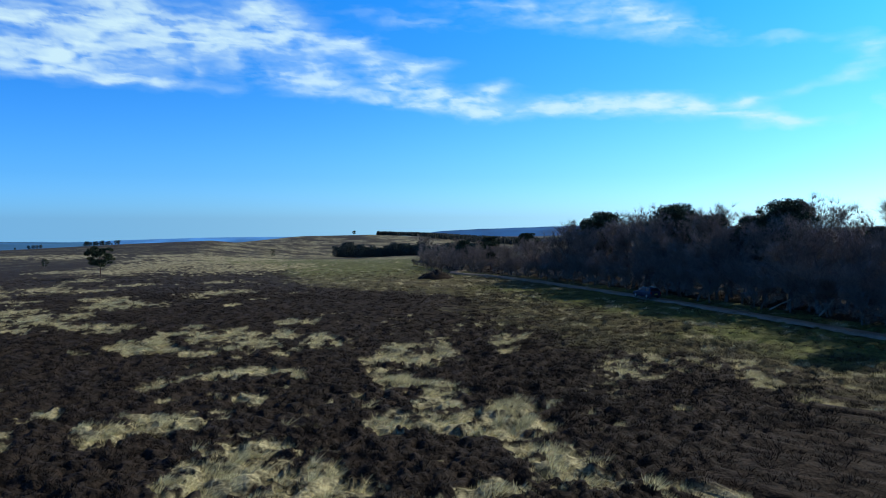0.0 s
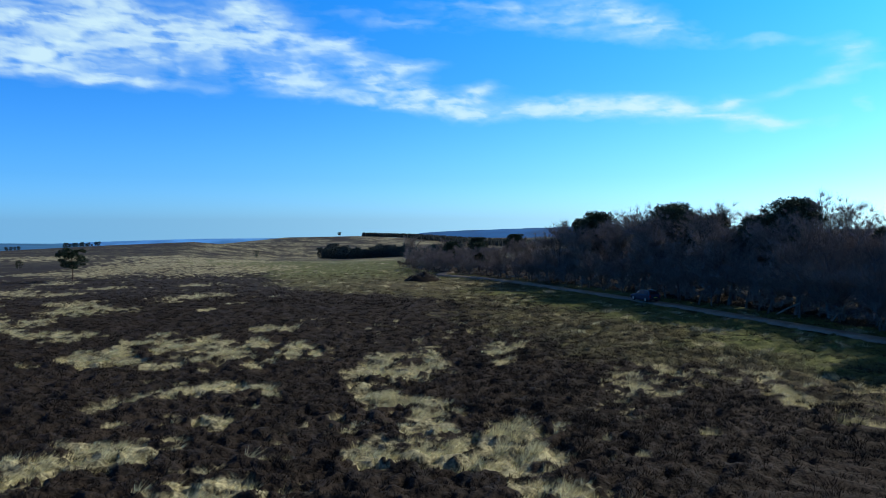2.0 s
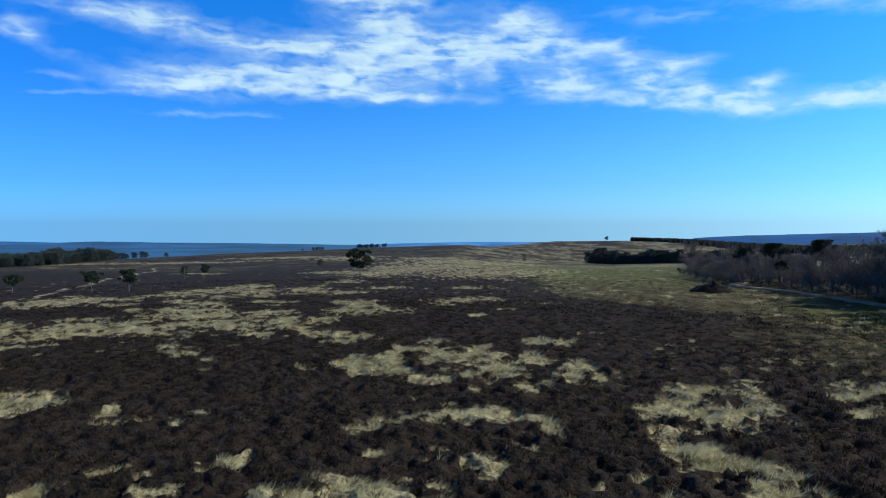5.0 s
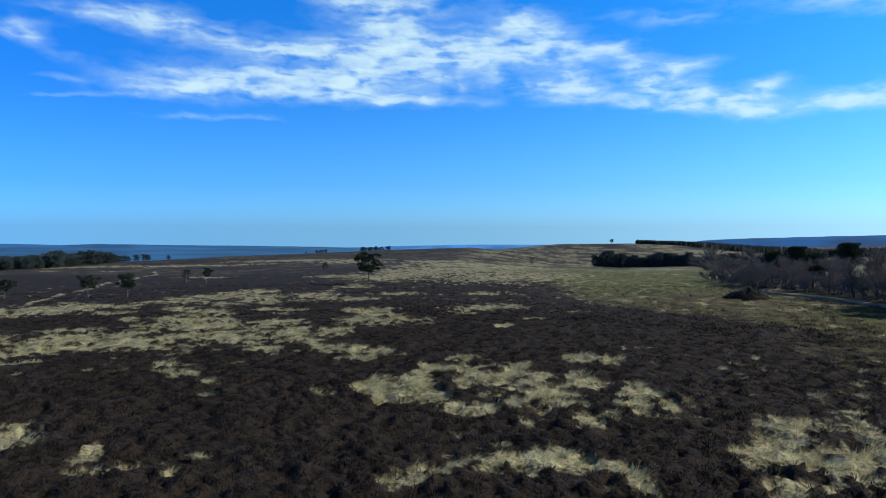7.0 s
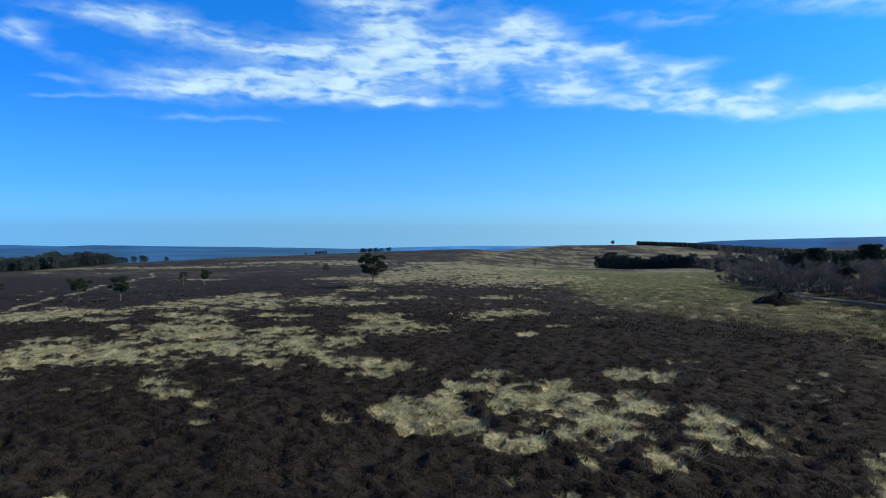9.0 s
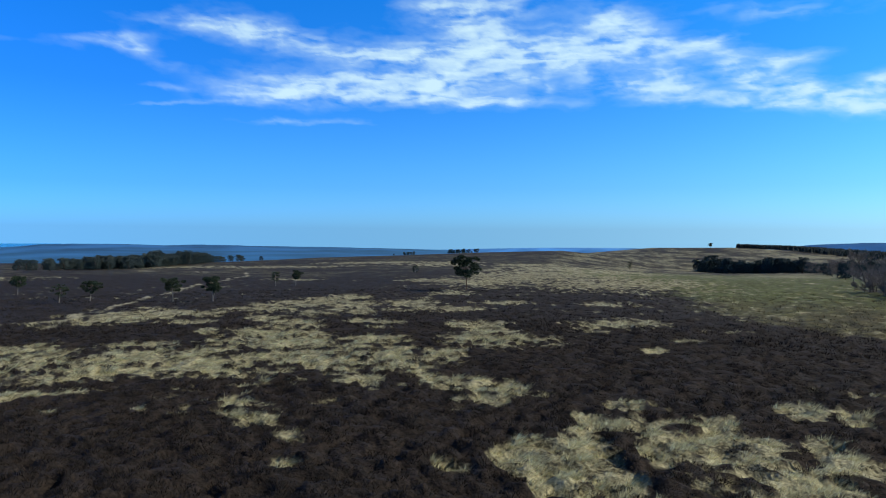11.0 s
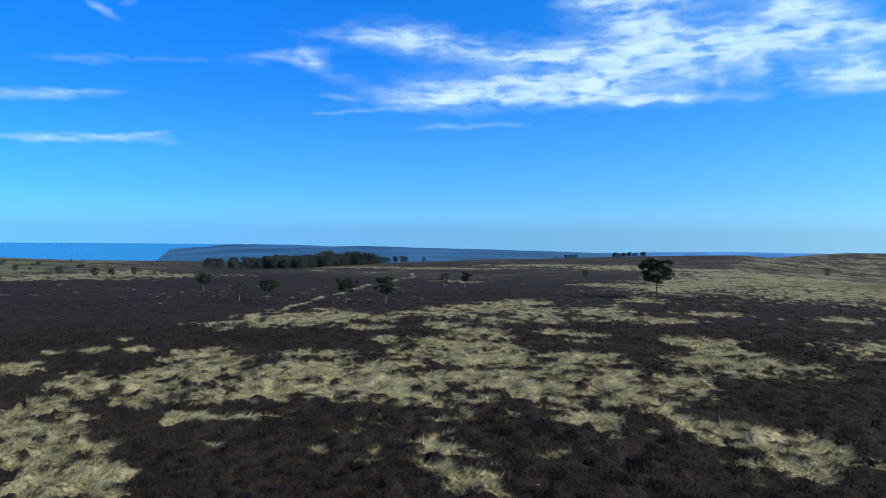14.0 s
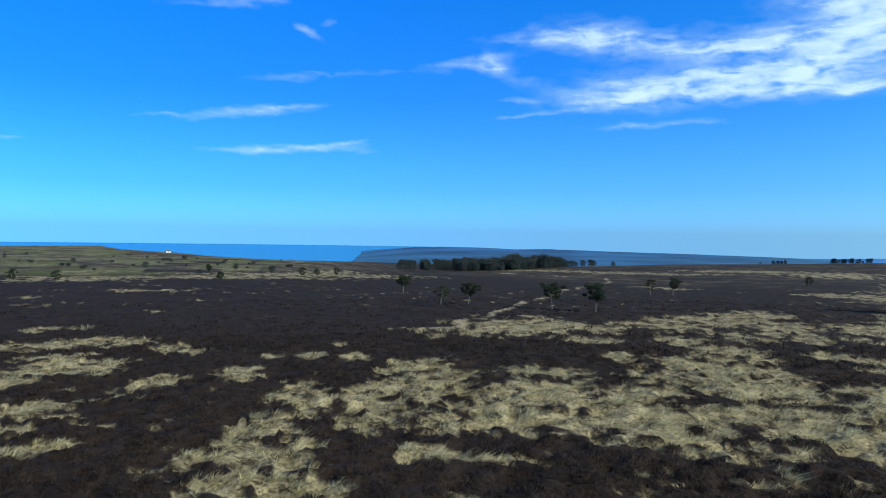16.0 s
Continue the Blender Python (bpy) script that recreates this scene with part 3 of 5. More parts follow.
# the near-black first tone paints the shade of gaps between heather clumps
HEATHER_GAP, HEATHER_LIGHT = (0.0030, 0.0024, 0.0021), (0.0370, 0.0270, 0.0205)
STRAW_DARK, STRAW_LIGHT = (0.30, 0.272, 0.142), (0.92, 0.87, 0.53)
m_heather = plain("heather", HEATHER_GAP, HEATHER_LIGHT, 1.3, 1.0, island=True, stops=(0.42, 0.62))
m_straw = plain("bleached_grass", STRAW_DARK, STRAW_LIGHT, 0.4, 0.8, island=True)
straw_nodes, straw_links = m_straw.node_tree.nodes, m_straw.node_tree.links
thin, blend = straw_nodes.new("ShaderNodeBsdfTranslucent"), straw_nodes.new("ShaderNodeMixShader")
blend.inputs[0].default_value = 0.45
straw_links.new(straw_nodes["Principled BSDF"].inputs["Base Color"].links[0].from_socket, thin.inputs[0])
straw_links.new(straw_nodes["Principled BSDF"].outputs[0], blend.inputs[1])
straw_links.new(thin.outputs[0], blend.inputs[2])
straw_links.new(blend.outputs[0], straw_nodes["Material Output"].inputs[0])
m_green = plain("meadow_grass", (0.034, 0.030, 0.015), (0.175, 0.145, 0.072), 0.3, 0.8, island=True)
m_lush = plain("grazed_green", (0.050, 0.078, 0.018), (0.24, 0.30, 0.068), 0.3, 0.8, island=True)
m_bark = plain("grey_bark", (0.06, 0.05, 0.045), (0.17, 0.145, 0.12), 1.5, 0.95, 0.6)
m_twig = plain("twigs", (0.092, 0.079, 0.070), (0.33, 0.275, 0.24), 0.6, 0.95, island=True)
m_pine_bark = plain("pine_bark", (0.06, 0.04, 0.03), (0.17, 0.11, 0.08), 2.0, 0.95, 0.6)
m_pale_bark = plain("weathered_bark", (0.11, 0.095, 0.08), (0.32, 0.28, 0.24), 2.0, 0.9, 0.4)
m_needle = plain("pine_needles", (0.014, 0.024, 0.014), (0.052, 0.072, 0.036), 0.7, 0.75, island=True)
# haze over the far stands is put into these paler, bluer needles
m_hazy_needle = plain("hazy_evergreen", (0.032, 0.048, 0.048), (0.088, 0.112, 0.100), 0.25, 0.9, island=True)
m_spruce = plain("far_spruce", (0.010, 0.016, 0.015), (0.028, 0.038, 0.036), 0.1, 0.95, island=True)
m_willow = plain("budding_twigs", (0.065, 0.072, 0.024), (0.165, 0.165, 0.055), 0.7, 0.85, island=True)
m_road = plain("road_gravel", (0.13, 0.108, 0.082), (0.34, 0.285, 0.215), 0.5, 0.95, 0.5)


def ground_material():
    m, n, l, p = material("moor_ground", 1.0)
    where = n.new("ShaderNodeTexCoord").outputs["Object"]

    def mask(name):
        a = n.new("ShaderNodeAttribute")
        a.attribute_name = name
        return a.outputs["Fac"]

    broad, middle, fine = noise_node(n, l, 0.05, 4, where), noise_node(n, l, 0.7, 5, where), noise_node(n, l, 5.0, 5, where)
    both = mix(n, l, 0.5, middle.outputs[0], fine.outputs[0])
    clumps = noise_node(n, l, 1.9, 4, where)
    strewn = noise_node(n, l, 0.16, 5, where)
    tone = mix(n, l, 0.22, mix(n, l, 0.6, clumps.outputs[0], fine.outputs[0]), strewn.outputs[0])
    # shade of the gaps is put into the heath colour by noise
    heath = ramp(n, l, tone, (0.40, HEATHER_GAP), (0.62, HEATHER_LIGHT))
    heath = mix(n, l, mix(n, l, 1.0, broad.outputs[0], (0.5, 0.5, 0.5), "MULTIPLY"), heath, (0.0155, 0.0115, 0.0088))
    straw = ramp(n, l, both, (0.40, (0.048, 0.042, 0.023)), (0.63, (0.46, 0.425, 0.255)))
    lawn = ramp(n, l, both, (0.34, (0.022, 0.023, 0.009)), (0.5, (0.078, 0.074, 0.031)), (0.70, (0.175, 0.160, 0.072)))
    lawn = mix(n, l, ramp(n, l, broad.outputs[0], (0.46, (0, 0, 0)), (0.64, (0.5, 0.5, 0.5))), lawn, (0.085, 0.060, 0.032))
    lush = ramp(n, l, both, (0.34, (0.027, 0.038, 0.011)), (0.68, (0.17, 0.205, 0.056)))
    scrub = noise_node(n, l, 0.55, 5, where)
    lawn = mix(n, l, ramp(n, l, scrub.outputs[0], (0.44, (0, 0, 0)), (0.58, (0.62, 0.62, 0.62))), lawn, (0.032, 0.024, 0.014))
    lawn = mix(n, l, mask("lush"), lawn, lush)
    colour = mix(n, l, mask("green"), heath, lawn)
    pale = mask("pale")

    def sum_of(kind, a, b, clamp=False):
        k = n.new("ShaderNodeMath")
        k.operation, k.use_clamp = kind, clamp
        for socket, value in zip(k.inputs, (a, b)):
            if hasattr(value, "links"):
                l.new(value, socket)
            else:
                socket.default_value = value
        return k.outputs[0]

    # where grass and heather mingle, they part into streaks and tufts
    tatter = noise_node(n, l, 0.20, 7, where)
    mingled = sum_of("MULTIPLY", sum_of("MULTIPLY", pale, sum_of("SUBTRACT", 1.0, pale)), 4.0)
    pale = sum_of("ADD", pale, sum_of("MULTIPLY", mingled, sum_of("MULTIPLY", sum_of("SUBTRACT", tatter.outputs[0], 0.5), 3.2)), True)
    colour = mix(n, l, pale, colour, straw)
    colour = mix(n, l, mask("track"), colour, (0.34, 0.31, 0.20))
    l.new(colour, p.inputs["Base Color"])
    b = n.new("ShaderNodeBump")
    b.inputs["Strength"].default_value, b.inputs["Distance"].default_value = 0.9, 0.25
    l.new(both, b.inputs["Height"])
    l.new(b.outputs[0], p.inputs["Normal"])
    return m


# ---- meshes from arrays ----
def mesh_from(name, verts, faces, mat, smooth=False):
    """One mesh out of an array of places and an array of triangles or quads."""
    me = bpy.data.meshes.new(name)
    verts, faces = np.asarray(verts, np.float32), np.asarray(faces, np.int32)
    me.vertices.add(len(verts))
    me.vertices.foreach_set("co", verts.ravel())
    k = faces.shape[1]
    me.loops.add(faces.size)
    me.loops.foreach_set("vertex_index", faces.ravel())
    me.polygons.add(len(faces))
    me.polygons.foreach_set("loop_start", np.arange(0, faces.size, k, dtype=np.int32))
    me.polygons.foreach_set("loop_total", np.full(len(faces), k, np.int32))
    me.update(calc_edges=True)
    if smooth:
        me.polygons.foreach_set("use_smooth", np.ones(len(faces), bool))
    me.materials.append(mat)
    return me


def grid_faces(rows, cols, wrap=False):
    i, j = np.meshgrid(np.arange(rows - 1), np.arange(cols if wrap else cols - 1), indexing="ij")
    i, j = i.ravel(), j.ravel()
    k = (j + 1) % cols
    return np.stack([i * cols + j, (i + 1) * cols + j, (i + 1) * cols + k, i * cols + k], 1)


# ---- ground ----
def build_ground():
    turns = np.radians(np.concatenate([np.arange(-44, 108, 0.22), np.arange(108, 316, 4.0)]))
    radii = [0.5]
    while radii[-1] < 4850:
        radii.append(radii[-1] * (1.0065 if 18 < radii[-1] < 110 else 1.012 if 110 < radii[-1] < 300 else 1.03) + 0.02)
    radii = np.array(radii)
    rr, tt = np.meshgrid(radii, turns, indexing="ij")
    x, y = (-8 - rr * np.sin(tt)).ravel(), (8 + rr * np.cos(tt)).ravel()
    z = height(x, y)
    pale, green, track = cover(x, y)
    z += step(420, 200, rr.ravel()) * relief(x, y, pale, green, track)
    me = mesh_from("ground", np.stack([x, y, z], 1), grid_faces(len(radii), len(turns), True), ground_material(), True)
    for name, values in (("pale", pale), ("green", green), ("track", track), ("lush", lushness(x, y))):
        me.attributes.new(name, "FLOAT", "POINT").data.foreach_set("value", values.astype(np.float32))
    return tagged(new("ground", me), "open moor of dark heather, bleached grass and rough meadow", "ground", kind="structure")


build_ground()


def build_water():
    n = 64
    a = np.radians(np.linspace(57, 130, n))
    verts = [(0, 0, -45.0)] + [(-4950 * math.sin(t), 4950 * math.cos(t), -45.0) for t in a]
    m, nn, l, p = material("sea", 0.25)
    wave = noise_node(nn, l, 0.02, 5, nn.new("ShaderNodeTexCoord").outputs["Object"])
    l.new(ramp(nn, l, wave.outputs[0], (0.3, (0.006, 0.19, 0.38)), (0.7, (0.010, 0.23, 0.45))), p.inputs["Base Color"])
    me = mesh_from("water", verts, [(0, k + 2, k + 1) for k in range(n - 1)], m)
    tagged(new("water", me), "calm blue sea under haze beyond the coast", "sea", kind="structure")


build_water()


def build_far_hills(name, r, turns, tops, foot, colour, label, shore=None):
    """A far ridge that falls gently towards the moor, with the blue of haze put into its colour and glow."""
    m, n, l, p = material(name, 1.0)
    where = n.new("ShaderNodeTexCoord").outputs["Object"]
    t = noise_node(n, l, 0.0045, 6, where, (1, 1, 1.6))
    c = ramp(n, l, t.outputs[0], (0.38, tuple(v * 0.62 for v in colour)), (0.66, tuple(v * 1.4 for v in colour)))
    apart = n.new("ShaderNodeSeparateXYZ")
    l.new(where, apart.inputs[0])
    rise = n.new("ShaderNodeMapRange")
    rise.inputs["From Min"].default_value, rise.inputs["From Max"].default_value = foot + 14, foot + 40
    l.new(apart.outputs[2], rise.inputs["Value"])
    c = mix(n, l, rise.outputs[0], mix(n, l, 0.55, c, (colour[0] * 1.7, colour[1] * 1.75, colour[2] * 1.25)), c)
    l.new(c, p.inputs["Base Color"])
    # a faint even glow stands in for the light of the haze
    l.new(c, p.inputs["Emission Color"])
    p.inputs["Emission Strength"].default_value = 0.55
    a = np.arange(turns[0], turns[-1], 0.1)
    top = np.interp(a, turns, tops)
    top = top + (fbm(a * 30, a * 0, 40, 4, 3) - 0.5) * 2.2 * step(0, 6, top - foot)
    rows, low, steps = [], foot, ((0, -420), (0.35, -260), (0.8, -90), (1.0, 0), (0.7, 260))
    if shore:
        # a long fore-slope that runs down to the sea, with its foot sunk behind the moor
        low = np.interp(a, shore[0], shore[1])
        steps = ((-1.0, -1250), (0, -1100), (0.22, -800), (0.40, -450), (0.85, -130), (1.0, 0), (0.7, 260))
    for f, d in steps:
        z = low + (top - low) * f if f >= 0 else a * 0 + foot + (fbm(a * 30, a * 0 + d, 60, 3, 9) - 0.5) * 2.0 * (f < 0.9)
        rows.append(np.stack([-20 - (r + d) * np.sin(np.radians(a)), 30 + (r + d) * np.cos(np.radians(a)), z], 1))
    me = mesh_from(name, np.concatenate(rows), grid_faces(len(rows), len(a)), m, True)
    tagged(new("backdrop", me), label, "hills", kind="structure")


build_far_hills("far_hill", 2300, (-34, -30, -16.4, -12.6, -9.0, -6.6, -3.7, -0.8, 0.2, 3), (-10, -4, 8.5, 9.5, 5.5, 3.0, -0.5, -5.5, -9.5, -30), -64, (0.004, 0.060, 0.185), "long wooded hill behind the plantation, painted haze blue")
build_far_hills("far_moor", 3600, (8, 12, 16, 20, 24.5, 29, 33), (-48, -43, -42, -44, -50, -58, -75), -125, (0.040, 0.15, 0.36), "far hills on the skyline, painted pale haze blue")
build_far_hills("far_coast", 2500, (26, 30.6, 37.4, 42, 47.3, 50, 53, 56.5, 58.5, 60.4, 62, 63, 64.5, 66.5), (-46, -40, -31, -27.5, -21, -24, -20, -18.5, -21, -29, -38, -46, -58, -72), -66, (0.015, 0.066, 0.165), "headland and hills that fall to the sea, painted haze blue", ((26, 57, 60.5, 64.6, 66.5), (-38, -38, -39.5, -45, -52)))


# ---- clouds ----
CLOUDS = []


def cloud(turn, up, wide, high, tilt, full=1.0):
    CLOUDS.append((turn, up, wide, high, radians(tilt), full))


cloud(48.4, 16.00, 4.19, 0.38, -1, 0.35)
cloud(42.6, 15.82, 4.57, 0.89, -5, 0.75)
cloud(45.0, 16.14, 3.19, 0.55, -3, 0.60)
cloud(39.8, 15.29, 2.55, 0.49, -5, 0.50)
cloud(35.0, 14.60, 4.03, 0.51, -2, 0.80)
cloud(31.9, 14.57, 3.20, 0.52, 2, 0.80)
cloud(27.3, 14.53, 4.67, 1.05, 1, 1.00)
cloud(24.5, 15.90, 3.28, 1.96, -19, 0.90)
cloud(26.4, 17.14, 2.80, 0.85, -14, 0.70)
cloud(25.0, 18.23, 4.22, 0.76, 1, 0.70)
cloud(28.7, 18.32, 1.85, 0.42, 2, 0.50)
cloud(20.3, 14.63, 5.16, 1.06, -1, 1.00)
cloud(17.5, 14.83, 2.80, 1.10, -1, 1.00)
cloud(13.7, 16.05, 2.76, 1.29, -12, 1.00)
cloud(13.3, 14.74, 2.76, 0.78, -2, 0.90)
cloud(15.1, 16.73, 1.39, 0.51, -2, 0.80)
cloud(7.8, 14.63, 2.22, 0.60, 7, 0.90)
cloud(10.5, 15.07, 1.81, 0.43, -3, 0.60)
cloud(36.8, 11.93, 5.33, 0.78, -0, 1.00)
cloud(40.6, 11.46, 2.53, 0.76, 4, 0.90)
cloud(33.7, 12.75, 3.16, 0.61, 3, 0.90)
cloud(29.2, 12.28, 4.65, 0.89, 1, 1.00)
cloud(31.0, 11.33, 7.42, 0.53, -1, 0.90)
cloud(24.5, 11.04, 5.17, 0.36, -2, 0.80)
cloud(27.3, 13.22, 1.86, 0.44, 1, 0.70)
cloud(43.1, 10.86, 3.71, 0.33, 2, 0.50)
cloud(48.1, 10.31, 4.22, 0.12, 5, 0.35)
cloud(41.0, 12.90, 2.94, 0.50, -1, 0.40)
cloud(45.0, 11.73, 2.38, 0.41, -0, 0.35)
cloud(19.0, 12.15, 0.56, 0.36, -0, 0.70)
cloud(21.0, 12.64, 1.18, 0.36, 0, 0.50)
cloud(22.6, 12.85, 1.88, 0.27, 0, 0.40)
cloud(17.0, 12.84, 0.94, 0.89, -1, 0.35)
cloud(11.4, 11.92, 2.28, 0.80, -2, 1.00)
cloud(13.7, 11.89, 1.85, 0.45, -2, 0.70)
cloud(10.1, 12.88, 1.81, 0.53, -2, 0.50)
cloud(8.7, 11.73, 1.35, 0.88, -2, 0.50)
cloud(5.6, 12.88, 1.31, 0.78, -33, 0.80)
cloud(2.6, 13.11, 2.52, 0.51, 1, 0.90)
cloud(4.3, 11.94, 1.72, 0.86, -34, 0.80)
cloud(1.7, 11.36, 2.08, 0.86, -24, 0.90)
cloud(0.0, 10.61, 2.44, 0.60, -19, 1.00)
cloud(4.7, 10.67, 3.42, 0.35, -8, 0.70)
cloud(-1.2, 9.68, 3.56, 0.34, -7, 0.80)
cloud(2.1, 9.88, 3.32, 0.26, -8, 0.60)
cloud(7.8, 10.59, 3.96, 0.22, -6, 0.50)
cloud(-4.2, 10.91, 1.53, 0.58, 10, 0.90)
cloud(-3.2, 10.37, 1.17, 0.50, -5, 0.70)
cloud(-4.0, 9.48, 2.29, 0.42, -4, 0.70)
cloud(39.8, 9.21, 3.43, 0.22, 1, 0.50)
cloud(34.6, 9.19, 1.79, 0.18, 2, 0.25)
cloud(52.5, 13.98, 1.37, 0.53, -7, 0.60)
cloud(50.2, 12.96, 2.18, 0.31, -13, 0.20)
cloud(-10.1, 9.67, 3.60, 0.54, -2, 1.00)
cloud(-14.6, 9.40, 3.88, 0.57, -3, 1.00)
cloud(-17.2, 9.79, 1.28, 0.52, -3, 0.90)
cloud(-21.0, 8.92, 3.98, 0.55, -7, 1.00)
cloud(-23.8, 8.22, 1.94, 0.34, -14, 0.80)
cloud(-26.5, 7.66, 1.67, 0.29, -4, 1.00)
cloud(-23.8, 9.27, 1.17, 0.25, 6, 0.60)
cloud(-29.4, 10.19, 3.11, 0.32, 9, 0.35)
cloud(-31.8, 10.88, 1.66, 0.61, 3, 0.40)
cloud(-8.3, 17.03, 5.40, 0.84, -3, 0.50)
cloud(-13.7, 16.92, 2.19, 0.66, -14, 0.60)
cloud(-16.7, 15.86, 2.54, 0.82, -25, 0.70)
cloud(-20.1, 14.94, 2.83, 0.57, -21, 0.50)
cloud(-26.8, 13.62, 1.83, 0.31, -7, 0.40)
cloud(-31.5, 12.45, 1.34, 0.76, -8, 0.50)
cloud(2.9, 16.59, 3.74, 0.51, -8, 0.40)
cloud(-12.4, 15.55, 5.24, 0.67, -9, 0.35)
cloud(-3.2, 17.61, 3.71, 0.34, -2, 0.30)
cloud(-32.5, 8.70, 0.66, 0.46, -6, 0.40)
cloud(-30.5, 7.32, 0.69, 0.40, -5, 0.20)
cloud(72.5, 17.85, 3.97, 0.33, 5, 0.40)
cloud(67.1, 16.00, 1.28, 0.26, -21, 0.50)
cloud(65.5, 16.73, 0.69, 0.34, 3, 0.25)
cloud(66.4, 12.88, 5.56, 0.31, 5, 0.30)
cloud(53.8, 14.13, 2.35, 0.40, 8, 0.60)
cloud(51.9, 13.83, 0.94, 0.35, -20, 0.50)
cloud(71.3, 9.78, 4.02, 0.35, 9, 0.60)
cloud(69.5, 10.19, 2.25, 0.18, 7, 0.50)
cloud(69.0, 7.08, 4.56, 0.27, 2, 0.70)
cloud(64.9, 7.56, 2.55, 0.18, 7, 0.60)
cloud(88.1, 6.56, 1.55, 0.16, 5, 0.30)
cloud(86.4, 1.77, 4.80, 0.49, 2, 0.15)
cloud(50.0, 11.37, 1.16, 0.18, -0, 0.40)
cloud(78.1, 9.18, 3.32, 0.13, 4, 0.20)


def build_clouds():
    a, e = np.meshgrid(np.arange(-44, 96, 0.15), np.arange(3.0, 24, 0.09), indexing="ij")
    shape, (a, e) = a.shape, (a.ravel(), e.ravel())
    wa = a + (fbm(a, e * 2.4, 2.4, 5, 101) - 0.5) * 1.9
    we = e + (fbm(a, e * 2.4, 2.4, 5, 131) - 0.5) * 0.85
    clear_sky = np.ones(len(a))
    for turn, up, wide, high, tilt, full in CLOUDS:
        near = (np.abs(a - turn) < 3 * wide + 2) & (np.abs(e - up) < 3 * high + wide + 1)
        u, v = -(wa[near] - turn), we[near] - up
        u, v = u * math.cos(tilt) + v * math.sin(tilt), -u * math.sin(tilt) + v * math.cos(tilt)
        far_in = (u / wide) ** 2 + (v / (high * 1.05)) ** 2
        clear_sky[near] *= (1 - 0.80 * full * np.exp(-1.0 * far_in)) * (1 - 0.13 * full * np.exp(-0.32 * far_in))
    # billows inside, and filaments drawn out along the wind
    billow = fbm(wa, we * 2.2, 1.7, 5, 151)
    strand = fbm(wa * 0.35 + we * 0.25, we * 3.0, 0.9, 4, 171)
    thick = (1 - clear_sky) * (1.5 * billow + 1.0 * strand - 0.46)
    thick = np.clip(thick, 0, 1.1)
    r = 4700
    verts = np.stack([-r * np.sin(np.radians(a)) * np.cos(np.radians(e)), r * np.cos(np.radians(a)) * np.cos(np.radians(e)), 10 + r * np.sin(np.radians(e))], 1)
    m = bpy.data.materials.new("cloud")
    m.use_nodes = True
    n, l = m.node_tree.nodes, m.node_tree.links
    n.remove(n["Principled BSDF"])
    att = n.new("ShaderNodeAttribute")
    att.attribute_name = "thick"
    where = n.new("ShaderNodeTexCoord").outputs["Object"]
    wisp = noise_node(n, l, 0.0045, 9, where, (1, 1, 2.4))
    wisp.inputs["Distortion"].default_value = 0.5
    k = mix(n, l, 1.0, att.outputs["Fac"], ramp(n, l, wisp.outputs[0], (0.30, (0.78, 0.78, 0.78)), (0.66, (1, 1, 1))), "MULTIPLY")
    k = ramp(n, l, k, (0.05, (0, 0, 0)), (0.35, (0.26, 0.26, 0.26)), (0.62, (0.62, 0.62, 0.62)), (0.95, (0.84, 0.84, 0.84)))
    glow, clear, both = n.new("ShaderNodeEmission"), n.new("ShaderNodeBsdfTransparent"), n.new("ShaderNodeMixShader")
    glow.inputs[0].default_value, glow.inputs[1].default_value = (0.71, 0.955, 1.0, 1), 1.0
    l.new(k, both.inputs[0])
    l.new(clear.outputs[0], both.inputs[1])
    l.new(glow.outputs[0], both.inputs[2])
    l.new(both.outputs[0], n["Material Output"].inputs[0])
    me = mesh_from("cloud_layer", verts, grid_faces(*shape), m, True)
    me.attributes.new("thick", "FLOAT", "POINT").data.foreach_set("value", thick.astype(np.float32))
    tagged(new("backdrop", me), "thin white streaks of cloud in blue sky", "clouds", kind="structure")


build_clouds()


# ---- road ----
def build_road():
    pts = [Vector((*p, 0)) for p in ROAD]
    line = []
    for k in range(len(pts) - 1):
        a, b, c, d = pts[max(k - 1, 0)], pts[k], pts[k + 1], pts[min(k + 2, len(pts) - 1)]
        for s in range(14):
            t = s / 14
            line.append(0.5 * (2 * b + (c - a) * t + (2 * a - 5 * b + 4 * c - d) * t * t + (3 * b - a - 3 * c + d) * t ** 3))
    verts, across = [], np.linspace(-1.05, 1.05, 9)
    for k, p in enumerate(line):
        way = (line[min(k + 1, len(line) - 1)] - line[max(k - 1, 0)]).normalized()
        side = Vector((way.y, -way.x, 0))
        for j, s in enumerate(across):
            s *= 1 + 0.14 * (math.sin(k * 0.9) + math.sin(k * 2.3 + j)) * (j in (0, 1, 7, 8))
            q = p + side * s
            verts.append((q.x, q.y, ground_at(q.x, q.y) + 0.16 - 0.10 * min(1, abs(s) / 1.05) ** 3 - 0.16 * (j in (0, 8))))
    me = mesh_from("road", verts, grid_faces(len(line), 9), m_road, True)
    tagged(new("road", me), "narrow grey moor road with worn gravel edges", "road", kind="structure")


build_road()


# ---- heather and grass ----
PATH_LINE = [(0, 0), (-1, 8), (-9, 20), (-20, 34), (-36, 41)]


def scatter(rng, count, box):
    return rng.uniform(box[0], box[1], count), rng.uniform(box[2], box[3], count)


